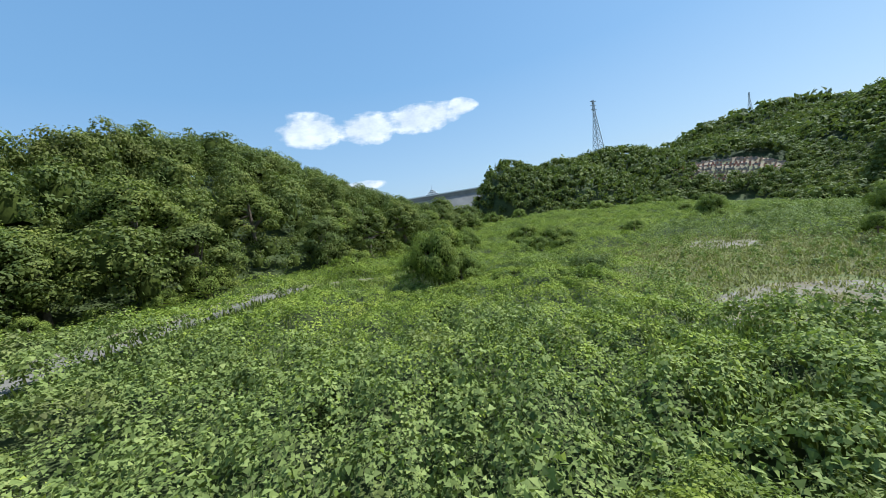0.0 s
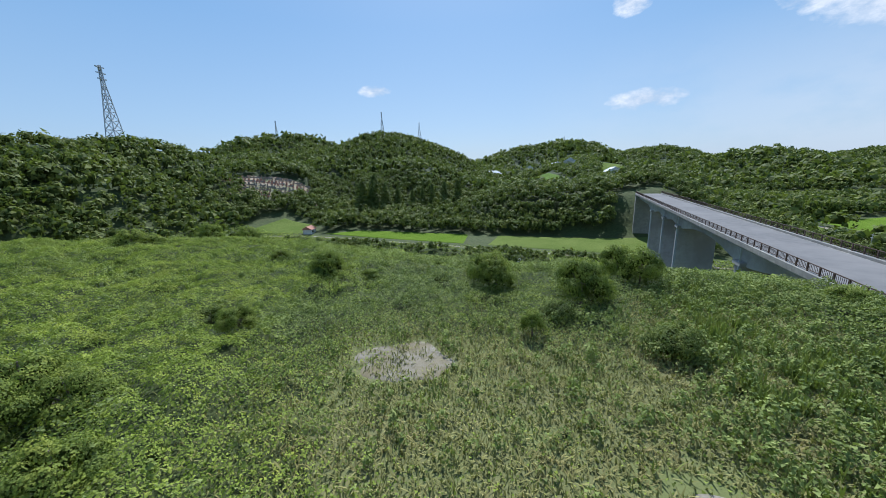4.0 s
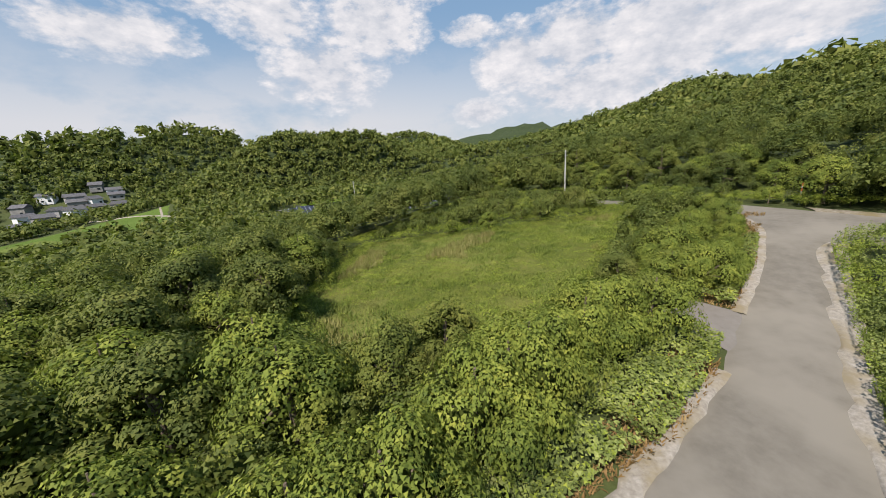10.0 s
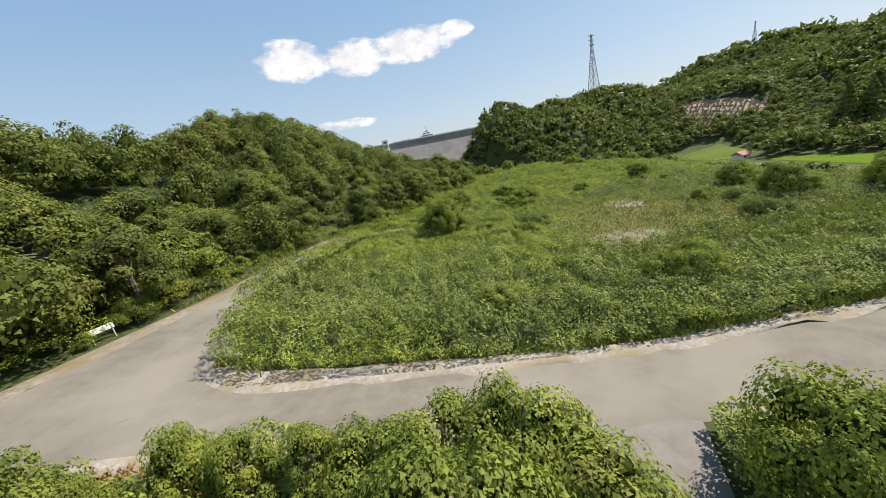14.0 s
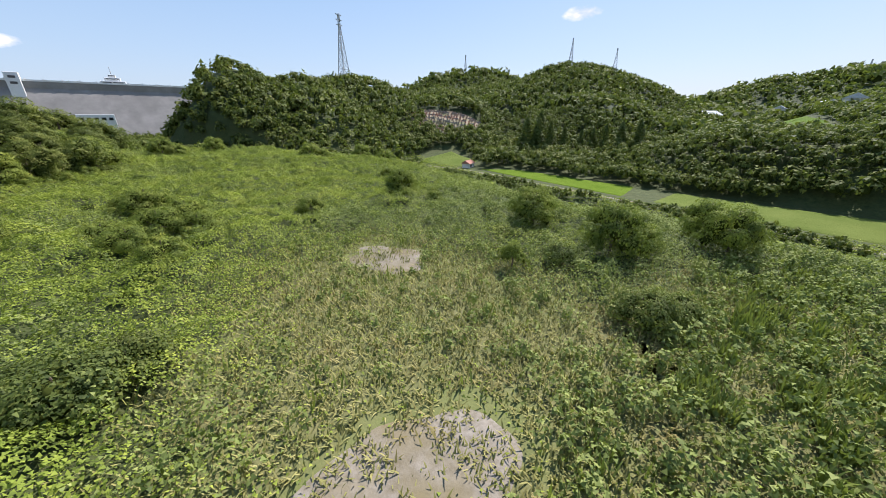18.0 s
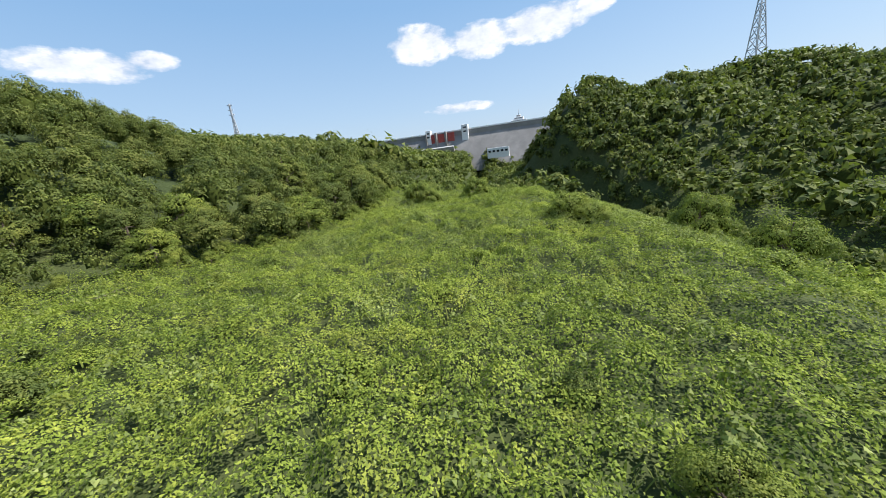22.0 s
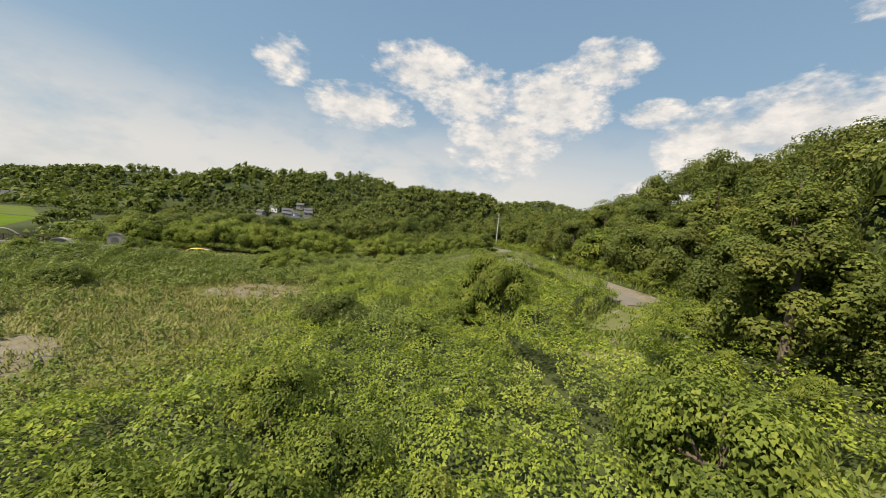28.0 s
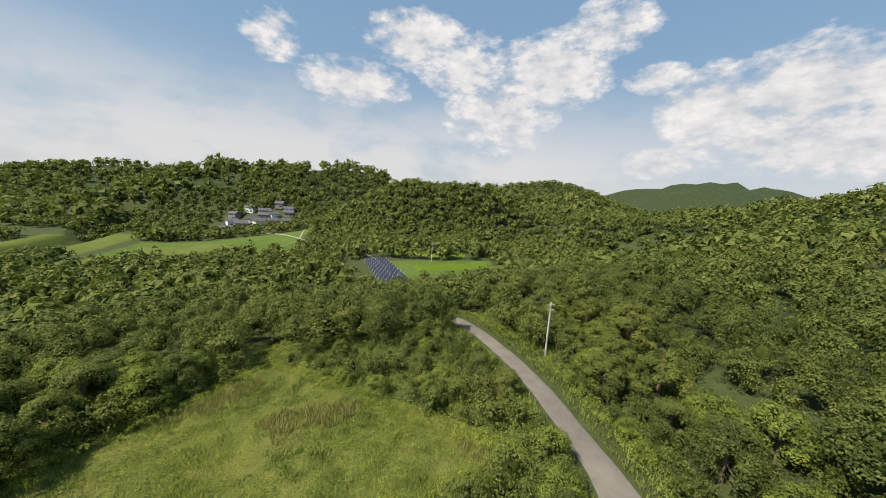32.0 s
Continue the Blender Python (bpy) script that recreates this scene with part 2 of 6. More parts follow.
def soil_material():
    """Weedy ground in the open, dark leafy floor on the wooded heights."""
    m, n = material("undergrowth")
    pos = n.add("ShaderNodeNewGeometry").outputs["Position"]
    z = n.add("ShaderNodeSeparateXYZ", ins={0: pos}).outputs[2]
    one, two, three = n.noise(pos, 0.9, 6.0, 0.65), n.noise(pos, 0.12, 4.0, 0.6), n.noise(pos, 0.045, 6.0, 0.7)
    weeds = n.mix(n.remap(one, 0.3, 0.7), (0.035, 0.05, 0.015, 1), (0.075, 0.09, 0.027, 1))
    weeds = n.mix(n.remap(two, 0.45, 0.65), weeds, (0.06, 0.07, 0.022, 1))
    floor = n.mix(n.remap(three, 0.35, 0.65), (0.02, 0.032, 0.011, 1), (0.055, 0.074, 0.024, 1))
    lumps = n.math("ADD", n.math("MULTIPLY", one, 0.15), n.math("MULTIPLY", three, 2.0))
    return finish(m, n, n.mix(n.remap(z, 4.0, 11.0), weeds, floor), 0.9, lumps, 0.7, 1.2, spec=0.2)


M_SOIL = soil_material()
# crown cores: the shade between the leaves is put into this dark colour
M_CROWN_SHADE = mottled("crown_shade", (0.03, 0.038, 0.009), (0.06, 0.074, 0.016), 2.2, spec=0.0)
M_ROAD = mottled("worn_asphalt", (0.135, 0.121, 0.096), (0.185, 0.168, 0.136), 1.1, bump=0.25, distance=0.02, third=(0.21, 0.19, 0.153))
M_DECK = mottled("grey_asphalt", (0.12, 0.115, 0.112), (0.165, 0.158, 0.152), 0.8, bump=0.2, distance=0.02, third=(0.18, 0.17, 0.162))
M_GRAVEL = mottled("pale_gravel", (0.2, 0.175, 0.14), (0.36, 0.33, 0.28), 4.0, bump=0.6, distance=0.05, third=(0.23, 0.19, 0.12))
M_EARTH = mottled("sandy_earth", (0.14, 0.118, 0.078), (0.27, 0.24, 0.195), 2.6, bump=0.7, distance=0.06, third=(0.17, 0.14, 0.075))
M_DRYSOIL = mottled("dry_weedy_soil", (0.1, 0.108, 0.036), (0.175, 0.165, 0.068), 2.2, bump=0.7, distance=0.08, third=(0.13, 0.145, 0.045))
M_CONCRETE = mottled("weathered_concrete", (0.19, 0.18, 0.162), (0.33, 0.315, 0.285), 1.3, bump=0.2, distance=0.02, third=(0.2, 0.195, 0.185))
M_PIER = mottled("pier_concrete", (0.3, 0.295, 0.28), (0.42, 0.41, 0.395), 0.7, bump=0.15, distance=0.02, third=(0.26, 0.252, 0.235))
M_DAM = mottled("dam_concrete", (0.19, 0.182, 0.168), (0.28, 0.268, 0.248), 0.08, bump=0.2, third=(0.17, 0.162, 0.15))
M_WATER = mottled("river_water", (0.03, 0.03, 0.022), (0.06, 0.055, 0.04), 0.4, rough=0.3, bump=0.5, distance=0.2, spec=0.2)
M_FOAM = mottled("river_stone", (0.1, 0.095, 0.08), (0.3, 0.28, 0.25), 1.5)
M_STEEL = mottled("galvanised_steel", (0.42, 0.44, 0.46), (0.56, 0.58, 0.6), 3.0, rough=0.5, bump=0.05)
M_RAIL = mottled("rusty_brown_rail", (0.06, 0.04, 0.032), (0.12, 0.08, 0.06), 6.0, rough=0.6, bump=0.2)
M_WHITE = mottled("white_wall", (0.62, 0.62, 0.6), (0.78, 0.78, 0.76), 1.0, bump=0.05)
M_ROOF = mottled("grey_roof", (0.07, 0.07, 0.075), (0.16, 0.155, 0.155), 1.0, rough=0.85, bump=0.2)
M_RED = mottled("red_gate_paint", (0.3, 0.06, 0.05), (0.4, 0.1, 0.08), 0.4)
M_BRICKROOF = mottled("reddish_sheet", (0.3, 0.14, 0.1), (0.42, 0.22, 0.16), 1.5)
M_QUARRY = mottled("orange_cut_earth", (0.3, 0.2, 0.13), (0.46, 0.36, 0.28), 0.25, bump=0.6, distance=0.4, third=(0.2, 0.16, 0.1))
M_POLE = mottled("concrete_pole", (0.4, 0.38, 0.35), (0.52, 0.5, 0.47), 3.0, bump=0.1)
M_PIPE = mottled("pale_water_chute", (0.62, 0.64, 0.66), (0.8, 0.82, 0.84), 2.0)


def flat_paint(name, colour, rough=0.4, metal=0.0, coat=0.0):
    m, n = material(name)
    pos = n.add("ShaderNodeNewGeometry").outputs["Position"]
    c = n.mix(n.remap(n.noise(pos, 3.0, 4.0), 0.35, 0.7), (*colour, 1), (*(v * 0.86 for v in colour), 1))
    finish(m, n, c, rough, metal=metal, spec=0.5)
    if coat:
        n.tree.nodes["Principled BSDF"].inputs["Coat Weight"].default_value = coat
    return m


M_YELLOW = flat_paint("yellow_car_paint", (0.86, 0.5, 0.012), 0.3, coat=0.6)
M_BLACK = flat_paint("black_gloss", (0.012, 0.012, 0.016), 0.16, coat=0.5)
M_TYRE = flat_paint("tyre_rubber", (0.018, 0.018, 0.018), 0.85)
M_ALLOY = flat_paint("alloy", (0.5, 0.5, 0.52), 0.35, 0.8)
M_LAMPRED = flat_paint("red_lamp_glass", (0.4, 0.02, 0.02), 0.2)
M_GLASS = flat_paint("dark_window_glass", (0.02, 0.025, 0.03), 0.06)
M_PANEL = flat_paint("solar_cell_blue", (0.022, 0.026, 0.038), 0.3)
M_ORANGE = flat_paint("orange_sign_paint", (0.6, 0.16, 0.04), 0.5)

# ---- shape of the land ----


def smooth(a, b, x):
    t = np.clip((np.asarray(x, float) - a) / (b - a), 0, 1)
    return t * t * (3 - 2 * t)


def lattice(i, j, seed):
    h = np.sin(i * 127.1 + j * 311.7 + seed * 74.7) * 43758.5453
    return h - np.floor(h)


def value_noise(x, y, scale, seed=0):
    """Smooth noise in 0..1 with features about scale metres apart."""
    u, v = np.asarray(x, float) / scale, np.asarray(y, float) / scale
    i, j = np.floor(u), np.floor(v)
    a, b = u - i, v - j
    a, b = a * a * (3 - 2 * a), b * b * (3 - 2 * b)
    return (lattice(i, j, seed) * (1 - a) + lattice(i + 1, j, seed) * a) * (1 - b) + (lattice(i, j + 1, seed) * (1 - a) + lattice(i + 1, j + 1, seed) * a) * b


def along(y, pairs):
    return np.interp(y, [p[0] for p in pairs], [p[1] for p in pairs])


FOREST_EDGE = [(-200, -60), (-80, -35), (-60, -36.5), (-40, -37), (-25, -35.5), (-8, -31.5), (0, -27.5), (10, -24.5), (20, -22.5), (30, -20), (36, -13), (42, -8.5), (50, -7), (60, -5.5), (67, -4), (72, 0), (80, 4), (87, 7.5), (98, 6), (110, 2), (130, -8), (150, -18), (240, -26), (300, -42), (420, -70)]
RIVER = [(-600, 200), (-200, 160), (-80, 122), (-5, 112), (19, 112), (45, 111), (72, 115), (100, 112), (133, 103), (180, 72), (240, 26), (300, -15), (400, -45), (520, -75)]
WEST_HILLS = [(-262, 100, 58, 150, 105), (-50, 78, 19, 30, 34), (-165, 0, 23, 95, 70), (-300, -80, 45, 150, 110), (-95, 165, 14, 60, 60), (-198, 330, 30, 85, 110), (-270, -200, 30, 130, 110), (-40, 50, 13, 20, 26), (-42, 18, 12, 15, 28)]
NORTH_HILLS = [(52, 292, 55, 36, 62), (146, 325, 51, 85, 70), (96, 308, 46, 42, 48), (98, 262, 36, 52, 50), (195, 250, 40, 60, 50), (372, 410, 80, 150, 140), (368, 245, 73, 130, 120), (262, 150, 34, 62, 60), (245, 335, 46, 120, 80), (480, 190, 31, 140, 100), (-120, 760, 36, 260, 90), (120, 640, 50, 170, 120)]
EAST_HILLS = [(800, 120, 76, 190, 180), (1416, 43, 96, 420, 260), (1100, -150, 74, 320, 150), (650, -214, 42, 150, 90), (500, 20, 24, 150, 80), (1500, -900, 60, 500, 300), (255, -30, 12, 50, 40)]
SOUTH_HILLS = [(-86, -290, 44, 70, 55), (-145, -300, 43, 60, 55), (-11, -464, 65, 140, 80), (118, -500, 68, 120, 80), (-547, -730, 90, 260, 150), (-330, -480, 48, 160, 120), (320, -740, 68, 280, 120), (-250, -330, 30, 90, 80)]
FAR_HILLS = [(-4191, -2378, 440, 1300, 700), (-3600, -3000, 330, 900, 700), (-2600, -900, 170, 900, 500), (2600, -2900, 90, 1600, 700), (0, 3000, 150, 2000, 700), (2800, 900, 110, 900, 1500)]


def ground(x, y):
    """Height of the bare ground."""
    x, y = np.broadcast_arrays(np.asarray(x, float), np.asarray(y, float))
    plateau = 0.1 + 3.7 * smooth(12, -32, x) + 1.2 * smooth(35, 95, y) - 1.0 * smooth(-10, -28, y) * smooth(-50, -20, x)
    plateau = plateau - 9.0 * smooth(-46, -110, y)
    rim = 42.5 - 18 * smooth(-10, -20, y) + 1.2 * np.sin(y * 0.13) + 4.0 * smooth(6, 2, np.abs(y + 4))
    rim = rim - np.interp(y, [74, 84, 96, 110, 130, 170, 200, 260], [0, 3, 9, 17, 34, 55, 80, 112])
    fall = smooth(0, 1, (x - rim) / (38 + 46 * smooth(-9, -30, y)))
    valley = -20 + 2.5 * smooth(-60, -160, y) + 17.5 * smooth(170, 200, x) * smooth(-45, -12, y) * smooth(120, 40, y)
    base = plateau * (1 - fall) + valley * fall
    base = base - 2.6 * smooth(43.2, 46.5, x) * smooth(-12.5, -10, y) * smooth(4.5, 2.0, y) * (1 - fall)
    inside = smooth(0, 22, along(y, FOREST_EDGE) - x) * smooth(-230, -60, y) + smooth(-60, -230, y)
    far = 0.0
    for some, gate in ((WEST_HILLS, inside), (NORTH_HILLS, 1.0), (EAST_HILLS, 1.0), (SOUTH_HILLS, 1.0), (FAR_HILLS, 1.0)):
        for cx, cy, h, rx, ry in some:
            far = far + (gate * h * np.exp(-(((x - cx) / rx) ** 2 + ((y - cy) / ry) ** 2))) ** 3
    keep = smooth(0, 60, np.hypot(np.maximum(0, np.abs(x - 20) - 45), np.maximum(0, np.abs(y - 35) - 80)))
    hill = np.cbrt(far) * np.where(x > along(y, FOREST_EDGE), keep, 1.0)
    hill = hill * (1 - 0.9 * smooth(-300, -226, y) * smooth(-90, -112, y) * smooth(-205, -170, x) * smooth(70, 40, x))
    rough = (value_noise(x, y, 60, 3) - 0.5) * np.minimum(hill, 40) * 0.22 + (value_noise(x, y, 23, 4) - 0.5) * np.minimum(hill, 30) * 0.12
    rough = rough + (value_noise(x, y, 330, 7) - 0.5) * np.maximum(hill - 70, 0) * 0.4 + (value_noise(x, y, 130, 8) - 0.5) * np.maximum(hill - 70, 0) * 0.25
    river = along(y, RIVER)
    bed = np.exp(-(((x - river) / 11.0) ** 4)) * smooth(-20, 0, -np.abs(y - 60) + 460)
    return np.where(bed > 0.02, (base + hill + rough) * (1 - bed) + np.minimum(base, -25.0) * bed, base + hill + rough)


def height(x, y):
    return float(ground(np.array([x]), np.array([y]))[0])


def spaced(lo, hi, step, reach, grow):
    core = list(np.arange(lo, hi + step, step))
    up, d = [core[-1]], step
    while up[-1] < reach:
        d *= grow
        up.append(up[-1] + d)
    down, d = [core[0]], step
    while down[-1] > -reach:
        d *= grow
        down.append(down[-1] - d)
    return np.array(down[:0:-1] + core + up[1:])


def mesh_object(name, verts, faces, mat, parent=None, smooth_shade=False):
    me = bpy.data.meshes.new(name)
    verts = np.asarray(verts, np.float32)
    if isinstance(faces, np.ndarray):
        k = faces.shape[1]
        me.vertices.add(len(verts))
        me.vertices.foreach_set("co", verts.ravel())
        me.loops.add(faces.size)
        me.loops.foreach_set("vertex_index", faces.astype(np.int32).ravel())
        me.polygons.add(len(faces))
        me.polygons.foreach_set("loop_start", np.arange(0, faces.size, k, dtype=np.int32))
        me.update(calc_edges=True)
    else:
        me.from_pydata(verts.tolist(), [], faces)
        me.update()
    me.materials.append(mat)
    if smooth_shade:
        me.polygons.foreach_set("use_smooth", np.ones(len(me.polygons), bool))
    ob = new(name, me)
    if parent is not None:
        ob.parent = parent
    return ob


def sheet(name, xs, ys, zs, mat):
    ny, nx = zs.shape
    gx, gy = np.meshgrid(xs, ys)
    v = np.stack([gx, gy, zs], -1).reshape(-1, 3)
    i = np.arange(nx * ny).reshape(ny, nx)
    f = np.stack([i[:-1, :-1], i[:-1, 1:], i[1:, 1:], i[1:, :-1]], -1).reshape(-1, 4)
    return mesh_object(name, v, f, mat, smooth_shade=True)


gx = spaced(-60, 130, 1.4, 5200, 1.055)
gy = spaced(-70, 130, 1.4, 5200, 1.055)
GX, GY = np.meshgrid(gx, gy)
tagged(sheet("ground", gx, gy, ground(GX, GY), M_SOIL), "green undergrowth and soil over hills and valley", "ground", kind="structure")


def part(name, bm, mat, parent, label=""):
    """One mesh object under a thing or a part."""
    me = bpy.data.meshes.new(name)
    bm.to_mesh(me)
    bm.free()
    me.materials.append(mat)
    ob = new(name, me)
    ob.parent = parent
    if label:
        ob["label"] = label
    return ob


def thing(name, m, label, category, group="", kind=""):
    ob = new(name)
    ob.matrix_world = m
    return tagged(ob, label, category, group, kind)


def box(bm, size, at=(0, 0, 0), turn=(0, 0, 0), bevel=0.0):
    made = bmesh.ops.create_cube(bm, size=1.0)["verts"]
    bmesh.ops.scale(bm, vec=size, verts=made)
    if bevel:
        edges = list({e for v in made for e in v.link_edges})
        got = bmesh.ops.bevel(bm, geom=edges, offset=bevel, segments=1, affect="EDGES")
        made = list({v for f in got["faces"] for v in f.verts} | {v for v in made if v.is_valid})
    bmesh.ops.transform(bm, matrix=pose(*at, *turn), verts=made)
    return made


def tube(bm, a, b, r1, r2=None, n=8):
    a, b = Vector(a), Vector(b)
    r2 = r1 if r2 is None else r2
    q = (b - a).to_track_quat("Z", "Y").to_matrix()
    rings = []
    for p, r in ((a, r1), (b, r2)):
        rings.append([bm.verts.new(p + q @ Vector((r * math.cos(2 * math.pi * k / n), r * math.sin(2 * math.pi * k / n), 0))) for k in range(n)])
    for k in range(n):
        bm.faces.new((rings[0][k], rings[0][(k + 1) % n], rings[1][(k + 1) % n], rings[1][k]))
    bm.faces.new(rings[0][::-1])
    bm.faces.new(rings[1])


def resample(points, n):
    p = np.array(points, float)
    d = np.r_[0, np.cumsum(np.hypot(*np.diff(p, axis=0).T))]
    t = np.linspace(0, d[-1], n)
    return np.stack([np.interp(t, d, p[:, 0]), np.interp(t, d, p[:, 1])], 1)


def ribbon(name, left, right, mat, lift, step=1.0, across=5, ragged=0.12, level=None):
    """A strip of paving between two edges, laid on the ground."""
    n = max(3, int(np.hypot(*np.diff(np.array(left, float), axis=0).T).sum() / step))
    a, b = resample(left, n), resample(right, n)
    w = np.linspace(0, 1, across + 1)
    xy = a[:, None] * (1 - w[None, :, None]) + b[:, None] * w[None, :, None]
    wob = (value_noise(xy[..., 0], xy[..., 1], 1.3, 8) - 0.5) * 2 * ragged
    away = (b - a) / np.maximum(np.linalg.norm(b - a, axis=1), 1e-6)[:, None]
    edge = np.zeros(across + 1)
    edge[0] = edge[-1] = 1
    xy = xy + (wob * edge)[..., None] * away[:, None]
    z = (ground(xy[..., 0], xy[..., 1]) if level is None else np.full(xy.shape[:2], level)) + lift
    z[:, 0] -= lift * 0.9
    z[:, -1] -= lift * 0.9
    v = np.concatenate([xy, z[..., None]], -1).reshape(-1, 3)
    i = np.arange(n * (across + 1)).reshape(n, across + 1)
    f = np.stack([i[:-1, :-1], i[:-1, 1:], i[1:, 1:], i[1:, :-1]], -1).reshape(-1, 4)
    return mesh_object(name, v, f, mat, smooth_shade=True)


M_SLAB = mottled("pale_slab", (0.15, 0.136, 0.115), (0.21, 0.193, 0.168), 1.3, bump=0.2, distance=0.02, third=(0.17, 0.152, 0.13))
# ---- roads and path ----
NORTH_KERB = [(44.6, 0.4), (37, 0.3), (25, 0.3), (14, -0.2), (7, -0.6), (0, -0.9), (-8, -1.4), (-12.5, -1.7), (-14.8, -1.0)]
SOUTH_KERB = [(44.6, -8.5), (37, -8.3), (33, -7.8), (28, -7.5), (21, -7.1), (15.5, -5.4), (10, -5.0), (0, -5.2), (-8, -5.0), (-17, -5.7)]
tagged(ribbon("road", NORTH_KERB, SOUTH_KERB, M_ROAD, 0.10), "worn pale grey asphalt road along the field", "road", kind="structure")
LANE_EAST = [(-13.5, -5.5), (-18.6, -6.0), (-22, -8.2), (-25.5, -12.5), (-27.3, -15.5), (-29.2, -22), (-30.8, -31), (-31.3, -40), (-30.2, -60), (-27.5, -80)]
LANE_WEST = [(-14.5, -1.2), (-22, -3), (-27.5, -7.5), (-30, -12.5), (-31.9, -21), (-33.6, -30), (-34, -40), (-33, -60), (-30.5, -80)]
tagged(ribbon("road_south", LANE_EAST, LANE_WEST, M_ROAD, 0.11), "worn asphalt road going on downhill into the trees", "road", kind="structure")
tagged(ribbon("road_fork", [(-14.2, -1.3), (-16.2, 2), (-18.3, 7), (-19.6, 12)], [(-29.5, -11), (-26.8, -3), (-24.4, 3.5), (-22.6, 10.5)], M_ROAD, 0.12, ragged=0.2), "worn asphalt at the fork of road and path", "road", kind="structure")
tagged(ribbon("path", [(-19.5, 11.5), (-18.7, 18.7), (-16.6, 26.5), (-14.8, 30)], [(-22.6, 10), (-21.4, 17), (-19.3, 26), (-17.5, 31.5)], M_ROAD, 0.125, ragged=0.35), "narrow worn path along the edge of the woods", "path", kind="structure")
tagged(ribbon("path_verge", [(-26.3, -2), (-24.2, 4), (-22.4, 10), (-21.0, 17), (-19.0, 26), (-17.3, 31)], [(-28.4, -3), (-26, 4), (-24, 10), (-22.6, 17), (-20.6, 27), (-18.8, 32)], M_EARTH, 0.135, ragged=0.4), "strip of pale washed-out earth beside the path", "verge", kind="structure")
TRACK_EAST = [(-14.6, 29.5), (-8, 32.5), (-4.4, 36.5), (-3.6, 42), (-2.8, 48), (-1.6, 54), (-1.2, 62), (-1.0, 68)]
TRACK_WEST = [(-17.4, 32), (-10, 35.3), (-6.9, 38.5), (-6.4, 43), (-6.2, 48), (-5.0, 54), (-4.2, 62), (-3.6, 68)]
tagged(ribbon("grass_path", TRACK_EAST, TRACK_WEST, M_DRYSOIL, 0.06, ragged=0.5), "overgrown dry grass track beside the woods", "path", kind="structure")
for k in (0.25, 0.72):
    line = [(a[0] * (1 - k) + b[0] * k, a[1] * (1 - k) + b[1] * k) for a, b in zip(TRACK_EAST, TRACK_WEST)]
    tagged(ribbon("wheel_rut", [(a + 0.24, b - 0.12) for a, b in line], [(a - 0.24, b + 0.12) for a, b in line], M_EARTH, 0.1, across=2, ragged=0.3), "pale gravel wheel rut in the grass track", "wheel rut", kind="structure")
tagged(ribbon("verge_gravel", [(22, 1.2), (14, 0.9), (7, 0.5), (0, 0.4), (-8, 0.1), (-12.5, -0.2), (-14.6, 0.7), (-16.8, 4.2), (-18.8, 9)], [(22, 0.2), (14, -0.3), (7, -0.8), (0, -1.1), (-8, -1.6), (-12.5, -2.0), (-15.6, -0.7), (-17.7, 3.6), (-19.5, 8.8)], M_GRAVEL, 0.128, ragged=0.4), "broken pale concrete and gravel along the road's edge", "gravel verge", kind="structure")
tagged(ribbon("verge_gravel", [(36, -6.9), (31, -6.9), (22, -5.9), (16, -5.3), (9, -4.7)], [(36, -7.9), (31, -7.9), (22, -6.9), (16, -6.3), (9, -5.6)], M_GRAVEL, 0.118, ragged=0.35), "broken pale concrete along the road's south edge", "gravel verge", kind="structure")
tagged(ribbon("verge_gravel", [(1.6, -4.8), (-8, -4.6), (-17, -5.2), (-20.5, -6.6)], [(1.6, -5.7), (-8, -5.5), (-17, -6.2), (-21.5, -8.0)], M_GRAVEL, 0.118, ragged=0.35), "broken pale concrete along the road's south edge", "gravel verge", kind="structure")
tagged(ribbon("apron", [(1.6, -5.0), (4.0, -5.0), (6.8, -4.9)], [(1.0, -8.6), (3.2, -9.4), (5.4, -8.4)], M_SLAB, 0.125, ragged=0.3), "cracked concrete apron in front of the field gate", "apron", kind="structure")
tagged(ribbon("light_patch", [(43, -0.2), (38, 0.0), (33, -0.2)], [(43, -7.6), (38, -7.1), (34, -7.0)], M_SLAB, 0.118, ragged=0.5), "pale concrete slab at the end of the bridge", "slab", kind="structure")
BARE = [(14.8, 17.0, 4.6, 3.2), (23.0, 31.8, 2.3, 3.2)]


def bare_amount(x, y):
    """1 in the middle of a bare patch, 0 outside."""
    got = 0.0
    for cx, cy, rx, ry in BARE:
        d = np.hypot((x - cx) / rx, (y - cy) / ry) + (value_noise(x, y, 1.6, 5) - 0.5) * 0.9
        got = np.maximum(got, smooth(1.15, 0.55, d))
    return got


def patch_sheet(name, cx, cy, rx, ry, mat, label, lift=0.10):
    r, a = np.meshgrid(np.linspace(0.02, 1.25, 16), np.linspace(0, 2 * math.pi, 48, endpoint=False))
    x, y = cx + rx * r * np.cos(a), cy + ry * r * np.sin(a)
    d = r + (value_noise(x, y, 1.6, 5) - 0.5) * 0.5
    z = ground(x, y) + lift - 0.3 * smooth(0.8, 1.1, d)
    i = np.arange(r.size).reshape(r.shape)
    j = np.roll(i, -1, 0)
    f = np.stack([i[:, :-1], i[:, 1:], j[:, 1:], j[:, :-1]], -1).reshape(-1, 4)
    tagged(mesh_object(name, np.stack([x, y, z], -1).reshape(-1, 3), f, mat, smooth_shade=True), label, "bare ground", kind="structure")


